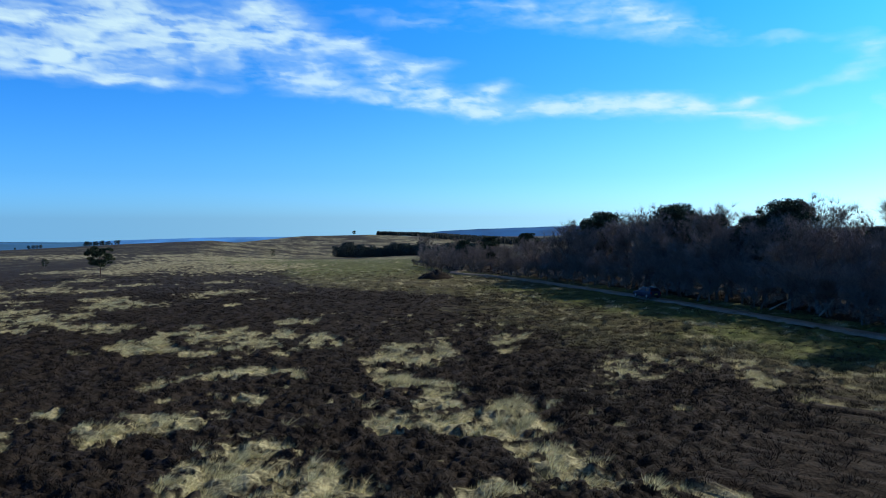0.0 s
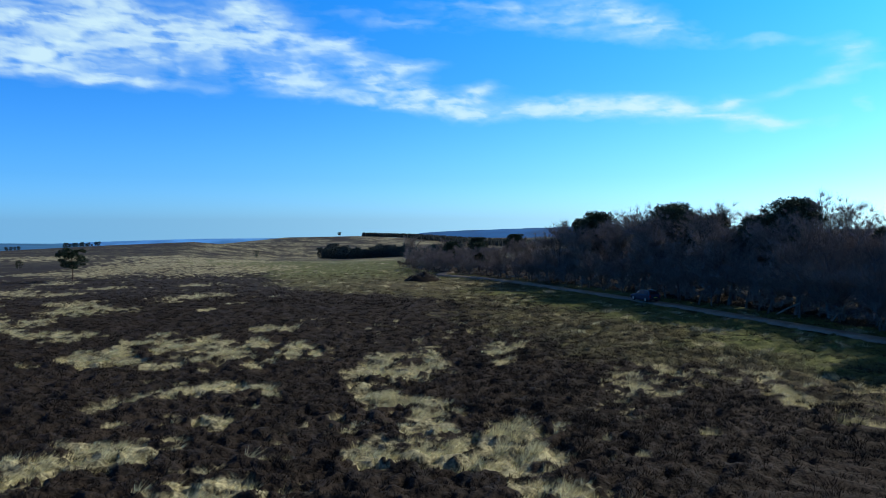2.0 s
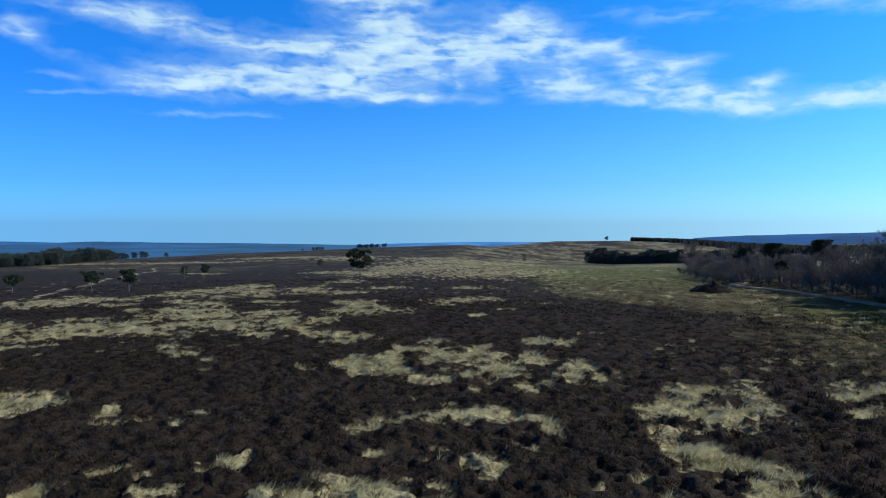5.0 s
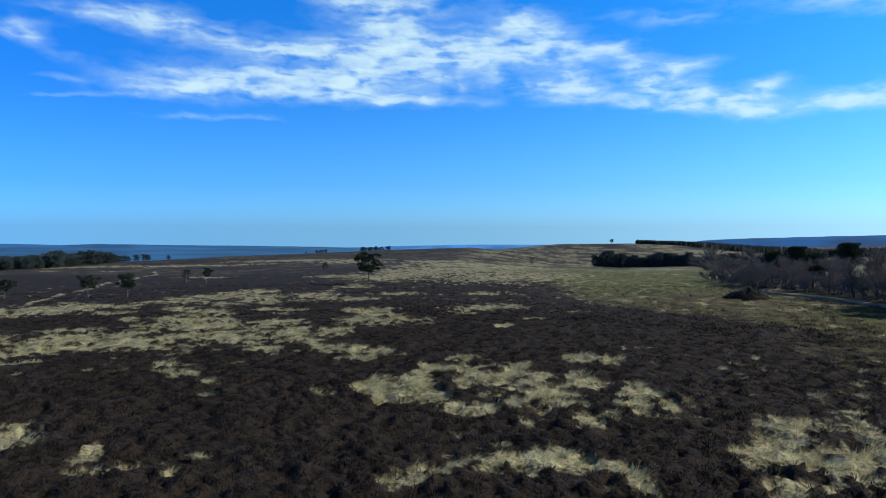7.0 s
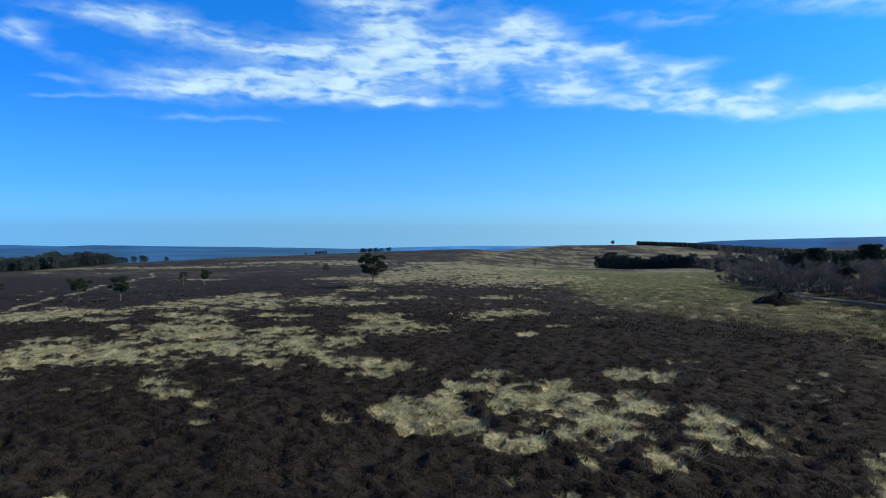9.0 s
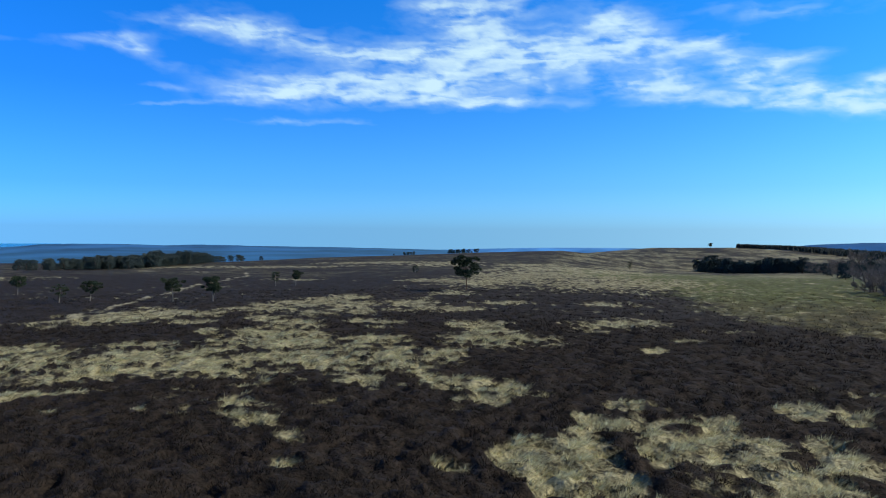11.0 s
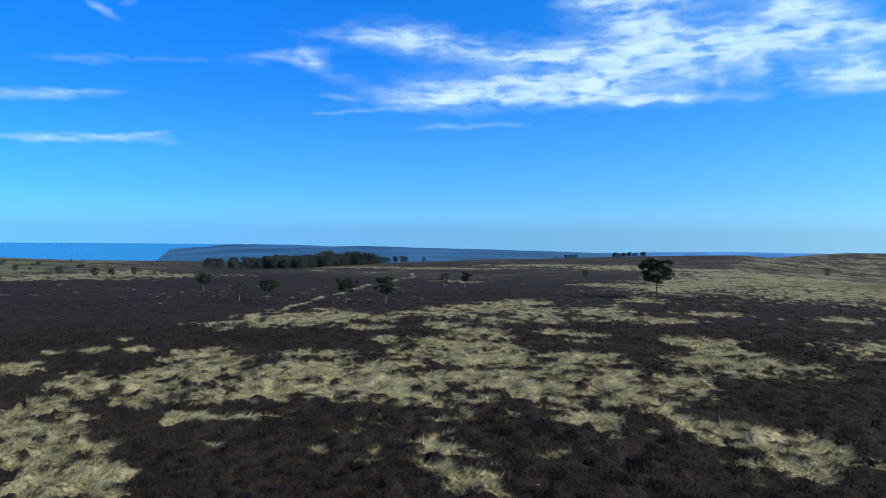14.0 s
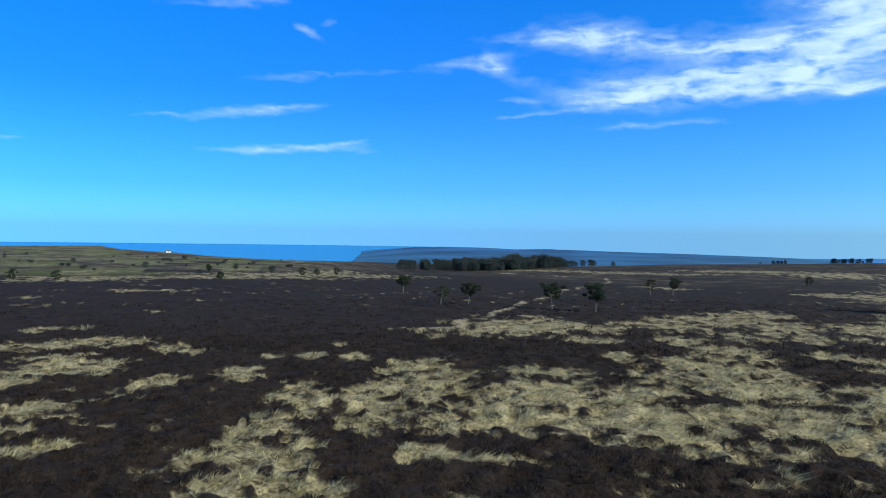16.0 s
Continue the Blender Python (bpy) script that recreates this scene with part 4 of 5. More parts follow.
def blades(x, y, z, rng, per, spread, tall, wide, lean, wind=(0.0, 0.0)):
    """Narrow triangles that stand out of each place: a tuft or a small bush."""
    n = len(x)
    turn = rng.uniform(0, 2 * math.pi, (n, per))
    out = np.sqrt(rng.uniform(0, 1, (n, per))) * spread[:, None]
    h = tall[:, None] * rng.uniform(0.55, 1.1, (n, per)) * (1 - 0.45 * (out / spread[:, None]) ** 2)
    cx, cy = x[:, None] + np.cos(turn) * out, y[:, None] + np.sin(turn) * out
    tip = lean * h * rng.uniform(0.3, 1.2, (n, per))
    face = rng.uniform(0, math.pi, (n, per))
    w = wide * rng.uniform(0.6, 1.4, (n, per))
    wx, wy = np.cos(face) * w, np.sin(face) * w
    base = z[:, None] - 0.05
    a = np.stack([cx - wx, cy - wy, base + 0 * h], -1)
    b = np.stack([cx + wx, cy + wy, base + 0 * h], -1)
    c = np.stack([cx + np.cos(turn) * tip + wind[0] * h, cy + np.sin(turn) * tip + wind[1] * h, base + h], -1)
    verts = np.stack([a, b, c], 2).reshape(-1, 3)
    return verts, np.arange(len(verts)).reshape(-1, 3)


def build_growth():
    rng = np.random.default_rng(7)
    x, y = scatter(rng, 330000, (-150, 60, 5, 190))
    more_x, more_y = scatter(rng, 45000, (2, 46, 34, 150))
    x, y = np.concatenate([x, more_x]), np.concatenate([y, more_y])
    turn = np.degrees(np.arctan2(-x, y))
    gap = line_gap(x, y, PATH_LINE)
    keep = (turn > -42) & (rng.uniform(0, 1, len(x)) < np.clip(1.25 - gap / 75, 0.07, 1)) & (line_gap(x, y, ROAD) > 2.4) & (gap < 150)
    # ground that the flight has left behind
    keep &= (np.degrees(np.arctan2(-(x + 40), y - 20)) > -110) | (y > 18)
    x, y, gap = x[keep], y[keep], gap[keep]
    z = height(x, y)
    pale, green, track = cover(x, y)
    z += relief(x, y, pale, green, track)
    free = track < 0.3
    lot = rng.uniform(0, 1, len(x))
    tufty = fbm(x, y, 0.62, 2, 83)
    lush = lushness(x, y)
    is_pale = free & (pale > 0.45) & (tufty > 0.40 + 0.12 * (lot - 0.5))
    is_green = free & ~is_pale & (green > 0.5) & (lush < 0.6)
    is_lush = free & ~is_pale & (green > 0.5) & ~is_green
    rough = (fbm(x, y, 3.0, 3, 88) > 0.57) & (lot < 0.45)
    is_heath = free & (pale < 0.45) & ((green < 0.5) | rough)
    near = gap < 62

    swell = np.clip(0.25 + 4.2 * (tussock(x, y) - 0.33), 0.15, 1.9)

    def grow(which, mat, per, spread, tall, wide, lean):
        k = len(x[which])
        size = rng.uniform(0.75, 1.25, k)
        tall = tall * np.minimum(swell[which], 1.45 if mat is m_straw else 2.0)
        return blades(x[which], y[which], z[which], rng, per, spread * size, tall * size, wide, lean, (0.75, 0.5) if mat is m_straw else (0.0, 0.0))

    def joined(name, mat, label, category, *pieces):
        verts, faces, base = [], [], 0
        for v, f in pieces:
            verts.append(v)
            faces.append(f + base)
            base += len(v)
        tagged(new(name, mesh_from(name, np.concatenate(verts), np.concatenate(faces), mat)), label, category, kind="stuff")

    some = lot < 0.75
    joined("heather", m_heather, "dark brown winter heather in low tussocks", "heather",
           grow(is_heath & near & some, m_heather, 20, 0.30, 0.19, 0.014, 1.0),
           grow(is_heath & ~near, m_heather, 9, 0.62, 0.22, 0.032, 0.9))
    joined("moor_grass", m_straw, "bleached straw-coloured moor grass in shaggy tufts", "grass",
           grow(is_pale & near, m_straw, 32, 0.22, 0.31, 0.0115, 1.0),
           grow(is_pale & ~near, m_straw, 12, 0.50, 0.24, 0.03, 1.0))
    joined("meadow_grass", m_green, "rough olive green grass with dead stems", "grass",
           grow(is_green & near & (lot < 0.6), m_green, 14, 0.36, 0.30, 0.016, 0.9),
           grow(is_green & ~near & (lot < 0.8), m_green, 8, 0.5, 0.30, 0.035, 0.9))
    joined("grazed_grass", m_lush, "short grazed green grass beside the road", "grass",
           grow(is_lush & (lot < 0.6), m_lush, 9, 0.5, 0.12, 0.02, 0.8))


build_growth()


# ---- trees ----
def part(name, me, parent, label=""):
    ob = new(name, me)
    ob.parent = parent
    return tagged(ob, label)


def tube(verts, faces, line, radii, sides):
    """A bent, tapered tube along a line, added to lists."""
    base = len(verts)
    for k, p in enumerate(line):
        way = (line[min(k + 1, len(line) - 1)] - line[max(k - 1, 0)]).normalized()
        u = way.orthogonal().normalized()
        v = way.cross(u)
        for s in range(sides):
            a = 2 * math.pi * s / sides
            verts.append(p + (u * math.cos(a) + v * math.sin(a)) * radii[k])
    for k in range(len(line) - 1):
        for s in range(sides):
            t = (s + 1) % sides
            faces.append((base + k * sides + s, base + k * sides + t, base + (k + 1) * sides + t, base + (k + 1) * sides + s))


def bend(rnd, start, way, length, bits, wander, lift=0.0):
    line, way = [start.copy()], way.normalized()
    for _ in range(bits):
        way = (way + Vector((rnd.uniform(-1, 1), rnd.uniform(-1, 1), rnd.uniform(-1, 1) + lift)) * wander).normalized()
        line.append(line[-1] + way * length / bits)
    return line


def sprays(rng, starts, ways, per, length, wide, lift, cone=0.8):
    """Fine twigs, each a narrow triangle, out of many starts."""
    starts, ways = np.repeat(starts, per, 0), np.repeat(ways, per, 0)
    n = len(starts)
    d = ways + rng.normal(0, cone, (n, 3)) + np.array([0, 0, lift])
    d /= np.linalg.norm(d, axis=1, keepdims=True)
    size = length * rng.uniform(0.5, 1.3, (n, 1))
    side = np.cross(d, rng.normal(0, 1, (n, 3)))
    side /= np.linalg.norm(side, axis=1, keepdims=True) + 1e-6
    a, b, c = starts - side * wide, starts + side * wide, starts + d * size
    verts = np.stack([a, b, c], 1).reshape(-1, 3)
    return verts, np.arange(len(verts)).reshape(-1, 3)


def bare_tree(seed, tall, mat_twig, name="bare_tree", label="leafless broadleaved tree with a grey trunk and fine brown twigs", bushy=1.0):
    """A winter tree: trunk, limbs, and a crown of twigs. It stands at the origin."""
    rnd, rng = random.Random(seed), np.random.default_rng(seed)
    tree = tagged(new(name), label, "tree", "trees of the wood")
    v, f = [], []
    trunk = bend(rnd, Vector((0, 0, -0.2)), Vector((rnd.uniform(-.15, .15), rnd.uniform(-.15, .15), 1)), tall * 0.72, 7, 0.10, 0.4)
    tube(v, f, trunk, [tall * 0.022 * (1 - 0.11 * k) for k in range(8)], 7)
    part("trunk", mesh_from("trunk", v, f, m_bark, True), tree)
    v, f, starts, ways = [], [], [], []
    for k in range(17):
        at = rnd.uniform(0.08, 1.0)
        i = min(int(at * 7), 6)
        p = trunk[i].lerp(trunk[i + 1], at * 7 - i)
        a = k * 2.4 + rnd.uniform(-.4, .4)
        rise = 0.25 + 0.9 * at
        limb = bend(rnd, p, Vector((math.cos(a), math.sin(a), rise)), tall * rnd.uniform(0.28, 0.40) * (1.3 - 0.62 * at), 6, 0.15, 0.16)
        tube(v, f, limb, [tall * 0.0062 * (1 - 0.15 * j) for j in range(7)], 4)
        for j in range(13):
            q = limb[rnd.randint(1, 6)]
            sub = bend(rnd, q, (limb[-1] - limb[0]).normalized() + Vector((rnd.uniform(-1, 1), rnd.uniform(-1, 1), rnd.uniform(-.3, 1))), tall * rnd.uniform(0.09, 0.17), 2, 0.25, 0.35)
            tube(v, f, sub, [tall * 0.0016 * (1 - 0.4 * i) for i in range(3)], 3)
            for i in range(1, 3):
                starts.append(sub[i])
                ways.append((sub[i] - sub[i - 1]).normalized())
    part("branchwork", mesh_from("branchwork", v, f, m_bark, True), tree)
    tv, tf = sprays(rng, np.array(starts), np.array(ways), int(26 * bushy), max(0.5, tall * 0.085), 0.0105, 0.45, 0.55)
    part("crown", mesh_from("crown", tv, tf, mat_twig), tree)
    return tree


def needle_puffs(rng, centres, sizes, per, blade):
    """Clumps of needle sprays: flat pads, denser on top."""
    n = len(centres)
    d = rng.normal(0, 1, (n, per, 3)) * np.array([1, 1, 0.62])
    d /= np.linalg.norm(d, axis=2, keepdims=True)
    p = centres[:, None] + d * sizes[:, None, None] * np.array([1, 1, 0.62]) * np.cbrt(rng.uniform(0.15, 1, (n, per, 1)))
    out = d + rng.normal(0, 0.5, (n, per, 3)) + np.array([0, 0, 0.35])
    out /= np.linalg.norm(out, axis=2, keepdims=True)
    side = np.cross(out, rng.normal(0, 1, (n, per, 3)))
    side /= np.linalg.norm(side, axis=2, keepdims=True)
    s = blade * rng.uniform(0.6, 1.4, (n, per, 1))
    verts = np.stack([p - side * s * 0.42, p + side * s * 0.42, p + out * s * 1.5], 2).reshape(-1, 3)
    return verts, np.arange(len(verts)).reshape(-1, 3)


def pine(seed, tall, crown_from=0.45, wide=0.34, lean=(0.0, 0.0), fork=False, puffs=34, per=105, blade=0.13, name="pine_tree", label="Scots pine with a bare trunk and a dark rounded crown", group="", needles=None, pad=1.0):
    """A Scots pine: trunk, limbs and a crown of needle pads. It stands at the origin."""
    rnd, rng = random.Random(seed), np.random.default_rng(seed)
    tree = tagged(new(name), label, "tree", group)
    v, f = [], []
    trunk = bend(rnd, Vector((0, 0, -0.2)), Vector((lean[0], lean[1], 1)), tall * 0.86, 8, 0.07, 0.5)
    tube(v, f, trunk, [(tall * 0.018 + 0.03) * (1 - 0.09 * k) for k in range(9)], 8)
    if fork:
        second = bend(rnd, trunk[1], Vector((lean[0] + 0.45, lean[1] - 0.1, 1)), tall * 0.55, 6, 0.09, 0.5)
        tube(v, f, second, [tall * 0.015 * (1 - 0.12 * k) for k in range(7)], 6)
    part("trunk", mesh_from("trunk", v, f, m_pale_bark if tall < 5 else m_pine_bark, True), tree)
    v, f, ends = [], [], []
    for k in range(puffs):
        at = crown_from + (1 - crown_from) * (k + rnd.random()) / puffs
        i = min(int(at * 8), 7)
        p = trunk[i].lerp(trunk[i + 1], at * 8 - i)
        a = k * 2.4 + rnd.uniform(-.5, .5)
        s = (at - crown_from) / (1 - crown_from)
        reach = tall * wide * (0.45 + 1.25 * s - 1.35 * s * s) * rnd.uniform(0.35, 1.15)
        limb = bend(rnd, p, Vector((math.cos(a), math.sin(a), 0.15 + 0.6 * s)), reach, 3, 0.15, 0.4)
        if k % 4 == 0 or tall < 8.9 or tall > 9.1:
            tube(v, f, limb, [tall * 0.006 * (1 - 0.22 * j) for j in range(4)], 3)
        ends.append(limb[-1])
    if fork:
        for k in range(8):
            ends.append(second[-1] + Vector((rnd.uniform(-.1, .1), rnd.uniform(-.1, .1), rnd.uniform(-.06, .06))) * tall)
    part("branchwork", mesh_from("branchwork", v, f, m_pine_bark, True), tree)
    cv, cf = needle_puffs(rng, np.array(ends), pad * tall * rng.uniform(0.055, 0.10, len(ends)), per, blade)
    part("crown", mesh_from("crown", cv, cf, needles or m_needle), tree)
    return tree


def spot(x, y, turn=0.0, sink=0.0):
    return pose(x, y, ground_at(x, y) - sink, 0, 0, turn)


def placed(tree, x, y, turn=0.0):
    tree.matrix_basis = spot(x, y, turn)
    return tree


# lone pines on the moor
placed(pine(11, 7.4, 0.46, 0.60, (0.02, 0.0), puffs=60, per=230, blade=0.15, label="lone Scots pine with a straight bare trunk and dense dark crown"), -85.1, 169.9)
placed(pine(12, 3.7, 0.55, 0.80, (0.0, 0.0), puffs=26, per=240, blade=0.115, pad=1.3, label="small moor pine with a flat windswept crown", group="pines by the track"), -118.7, 117.7)
placed(pine(13, 4.3, 0.45, 0.66, (-0.05, 0.0), True, puffs=26, per=240, blade=0.115, pad=1.3, label="forked moor pine with two dark crowns of uneven height", group="pines by the track"), -112.9, 121.7)
placed(pine(14, 4.0, 0.55, 0.52, (0.02, 0.0), puffs=20, per=240, blade=0.115, pad=1.3, label="thin moor pine with a narrow crown on a pale stem", group="pines by the track"), -164.4, 116.6)
placed(pine(15, 4.0, 0.5, 0.62, (0.02, 0.0), puffs=22, per=240, blade=0.115, pad=1.3, label="small moor pine with a tilted flat-topped crown", group="pines by the track"), -146.4, 184.2)
placed(pine(16, 4.0, 0.42, 0.48, (0.02, 0.0), puffs=22, per=80, blade=0.11, label="sparse moor pine with thin needles and bare lower limbs", group="pines by the track"), -147.9, 177.5)
placed(pine(17, 3.2, 0.45, 0.62, (0.18, 0.0), puffs=20, per=90, blade=0.11, label="bent young moor pine with a sparse crown", group="pines by the track"), -132.9, 105.4)
placed(pine(18, 3.4, 0.52, 0.72, (0.25, 0.05), puffs=20, per=240, blade=0.115, pad=1.3, label="leaning moor pine with a swept crown", group="pines by the track"), -133.8, 111.9)


def bush(seed, tall, x, y, label="rounded dark evergreen bush on the open moor"):
    b = pine(seed, tall, 0.12, 0.55, puffs=26, per=50, blade=0.16, name="bush", label=label)
    b["category"] = "bush"
    return placed(b, x, y, seed * 37)


bush(31, 5.6, -120.4, 484.7)
bush(32, 3.4, -169.7, 291.4)
bush(33, 2.8, -238.2, 123.6)
bush(34, 2.3, -240.5, 129.5)
bush(35, 2.6, -243.8, 137.9)
bush(36, 2.2, -216.1, 92.0)
bush(37, 2.6, -217.8, 55.0)
bush(38, 2.8, -229.7, 46.5)
bush(39, 2.4, -276.4, 105.2)

# the wood along the road
wood_rng = random.Random(5)
KINDS = [bare_tree(100 + k, 11.0 + 0.8 * k, m_twig) for k in range(5)]
CONIFERS = [pine(140 + k, 9.0, 0.08, 0.52, puffs=40, per=80, blade=0.34, label="dark evergreen tree in a dense stand", group="dark evergreens", needles=m_hazy_needle) for k in range(3)]
WOOD_PINES = [pine(120 + k, 12.5 + k, 0.38, 0.22, puffs=76, per=290, blade=0.15, label="tall dark pine standing among the bare trees", group="trees of the wood") for k in range(2)]
SHRUBS = [bare_tree(150 + k, 4.2 + 0.6 * k, m_twig, "shrub", "leafless twiggy shrub at the foot of the wood", 0.6) for k in range(3)]
for shrub in SHRUBS:
    shrub["category"], shrub["group"] = "shrub", "shrubs along the wood"
SALLOW = bare_tree(131, 10.5, m_willow, label="tree with fresh yellow-green buds at the wood's edge")


def edge_x(y):
    return float(np.interp(y, [p[1] for p in WOOD_EDGE], [p[0] for p in WOOD_EDGE]))


kinds_used = set()


def grown(kind, x, y, scale):
    m = spot(x, y, wood_rng.uniform(0, 360)) @ Matrix.Diagonal((scale * wood_rng.uniform(1.15, 1.4), scale * wood_rng.uniform(1.15, 1.4), scale, 1))
    if kind.name not in kinds_used:
        kinds_used.add(kind.name)
        kind.matrix_basis = m
        return kind
    ob = copy_thing(kind, m)
    ob.matrix_basis = m
    return ob


for row, (depth, gap) in enumerate(((-0.5, 2.6), (2.0, 3.6), (6.0, 4.4), (11, 6.0), (18, 8.0), (27, 9.0))):
    y = 34.0 + row * 1.7
    while y < 200:
        x = edge_x(y) + depth + wood_rng.uniform(-1.4, 1.4)
        far = float(np.interp(y, [55, 75, 105, 128, 142, 158, 175, 205], [0.98, 1.02, 1.0, 0.92, 0.66, 0.52, 0.45, 0.42]))
        kind = wood_rng.choice(KINDS if row else SHRUBS)
        if row >= 4 and wood_rng.random() < 0.05:
            kind = WOOD_PINES[wood_rng.randint(0, 1)]
        if row == 3 and 92 < y < 104:
            kind = SALLOW
        grown(kind, x, y + wood_rng.uniform(-1.2, 1.2), far * (wood_rng.uniform(0.72, 0.94) if row else wood_rng.uniform(0.6, 1.1)))
        y += gap * wood_rng.uniform(0.75, 1.25)
# pines that stand above the wood
for x, y, tall in ((28.8, 131.9, 11.6), (30.6, 127.3, 12.8), (36.7, 109.5, 13.6), (38.2, 108.0, 12.4), (39.5, 101.0, 11.6), (42.2, 92.8, 11.4), (44.2, 88.5, 13.3), (5.3, 177.4, 7.2)):
    grown(WOOD_PINES[0], x, y, tall / 11.8)
# broad pines where the wood thins out
for x, y, tall in ((16.0, 230.0, 8.0), (28.5, 230.0, 8.8), (12.0, 170.0, 6.8)):
    crown = grown(WOOD_PINES[1], x, y, tall / 12.4)
    crown.matrix_basis = crown.matrix_basis @ Matrix.Diagonal((1.45, 1.45, 1, 1))
# a tree nearer the meadow, whose shade lies on the grass
grown(WOOD_PINES[0], 43.0, 57.0, 0.9)
grown(CONIFERS[0], 44.5, 52.0, 0.8)

# the dark copse in the hollow beyond the meadow
for k in range(64):
    f = (k + wood_rng.random()) / 64
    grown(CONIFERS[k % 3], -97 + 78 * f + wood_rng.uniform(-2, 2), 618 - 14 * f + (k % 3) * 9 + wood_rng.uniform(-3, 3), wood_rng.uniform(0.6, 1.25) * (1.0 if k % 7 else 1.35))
# rounded trees between the copse and the wood
for k in range(46):
    f = (k + wood_rng.random()) / 46
    x, y = -16 + 12 * f + (k % 4) * 6, 560 - 340 * f
    grown(KINDS[k % 5] if k % 3 else CONIFERS[k % 2], x, y, wood_rng.uniform(0.36, 0.62) if k % 3 else wood_rng.uniform(0.5, 0.8))

# pinewood on the far moor
for k in range(190):
    f = 0.17 + 0.86 * (k + wood_rng.random()) / 190
    s = wood_rng.uniform(0.42, 0.70) * float(np.interp(f, [0, 0.25, 0.45, 0.75, 1], [0.85, 1.05, 1.3, 1.55, 1.2]))
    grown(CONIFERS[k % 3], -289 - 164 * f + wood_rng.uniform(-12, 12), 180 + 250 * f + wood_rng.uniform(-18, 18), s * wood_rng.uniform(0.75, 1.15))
for x, y, s in ((-444, 454, 0.62), (-440, 459, 0.66), (-442, 465, 0.55), (-440, 486, 0.45), (-446, 448, 0.5)):
    grown(CONIFERS[1], x, y, s)
# bushes and hedge trees in the fields towards the coast
for k in range(60):
    turn, r = radians(wood_rng.uniform(68, 93)), wood_rng.uniform(240, 760)
    if k % 3 == 0:
        r, turn = wood_rng.choice((300, 340, 420, 520)), radians(wood_rng.uniform(68, 92))
    clump = grown(CONIFERS[k % 3], -20 - r * math.sin(turn), 30 + r * math.cos(turn), wood_rng.uniform(0.08, 0.16) if k % 5 else wood_rng.uniform(0.2, 0.30))
    if k % 5:
        clump.matrix_basis = clump.matrix_basis @ Matrix.Diagonal((2.3, 2.3, 1, 1))
# clump on the rise
for k in range(12):
    grown(CONIFERS[k % 3], -371 + 2.6 * k + wood_rng.uniform(-1, 1), 710 + 1.2 * k, wood_rng.uniform(0.38, 0.58) * (0.6 if k == 9 else 1))
placed(pine(41, 8.0, 0.38, 0.55, puffs=30, per=60, blade=0.4, label="single wind-shaped tree on the bare skyline"), -152, 1174)
for k in range(4):
    grown(CONIFERS[k % 3], -405 - 4 * k, 690, 0.42)
grown(CONIFERS[1], -425, 680, 0.26)


def build_plantation():
    """Far rows of spruce along the skyline."""
    rng = np.random.default_rng(3)
    verts, faces = [], []
    for k in range(3400):
        t = rng.uniform(-15, 4.7)
        r = 1250 + rng.uniform(0, 70) - 12 * (4.6 - t) - rng.uniform(0, 1) * 24 * min(12.0, max(0.0, 3 - t))
        x, y = -20 - r * math.sin(math.radians(t)), 30 + r * math.cos(math.radians(t))
        h, z = rng.uniform(5.8, 8.2), ground_at(x, y)
        for tier in range(4):
            base, zz = len(verts), z + h * (0.08 + 0.21 * tier)
            w = h * 0.34 * (1 - 0.21 * tier)
            for s in range(6):
                a = s * math.pi / 3 + rng.uniform(-.3, .3)
                q = w * rng.uniform(0.7, 1.2)
                verts.append((x + q * math.cos(a), y + q * math.sin(a), zz))
            verts.append((x, y, zz + h * 0.34))
            faces += [(base + s, base + (s + 1) % 6, base + 6) for s in range(6)]
    tagged(new("far_wood", mesh_from("far_wood", verts, faces, m_spruce)), "dark spruce plantation along the far skyline", "forest", kind="stuff")


build_plantation()


# ---- car ----
def shell(name, sections, mat, parent, bevel=0.03, label="", shade=True):
    """A closed skin over cross-sections, each a ring of as many points."""
    bm = bmesh.new()
    rings = [[bm.verts.new(p) for p in ring] for ring in sections]
    for a, b in zip(rings, rings[1:]):
        for k in range(len(a)):
            n = (k + 1) % len(a)
            bm.faces.new((a[k], a[n], b[n], b[k]))
    bm.faces.new(rings[0][::-1])
    bm.faces.new(rings[-1])
    bmesh.ops.recalc_face_normals(bm, faces=bm.faces)
    if bevel:
        bmesh.ops.bevel(bm, geom=bm.edges[:], offset=bevel, segments=2, affect="EDGES", clamp_overlap=True)
    me = bpy.data.meshes.new(name)
    bm.to_mesh(me)
    bm.free()
    me.materials.append(mat)
    return part(name, me, parent, label)


def block(name, x0, x1, y0, y1, z0, z1, mat, parent, bevel=0.01, label=""):
    ring = lambda x: [(x, y0, z0), (x, y1, z0), (x, y1, z1), (x, y0, z1)]
    return shell(name, [ring(x0), ring(x1)], mat, parent, bevel, label)


def disc_part(name, x, y, z, radius, wide, mat, parent, label="", hollow=0.0):
    rings = []
    for w, r in ((-wide / 2, radius * 0.9), (-wide / 2 + 0.03, radius), (wide / 2 - 0.03, radius), (wide / 2, radius * 0.9)):
        rings.append([(x + r * math.cos(a), y + w, z + r * math.sin(a)) for a in (k * math.pi / 10 for k in range(20))])
    return shell(name, rings, mat, parent, 0, label)


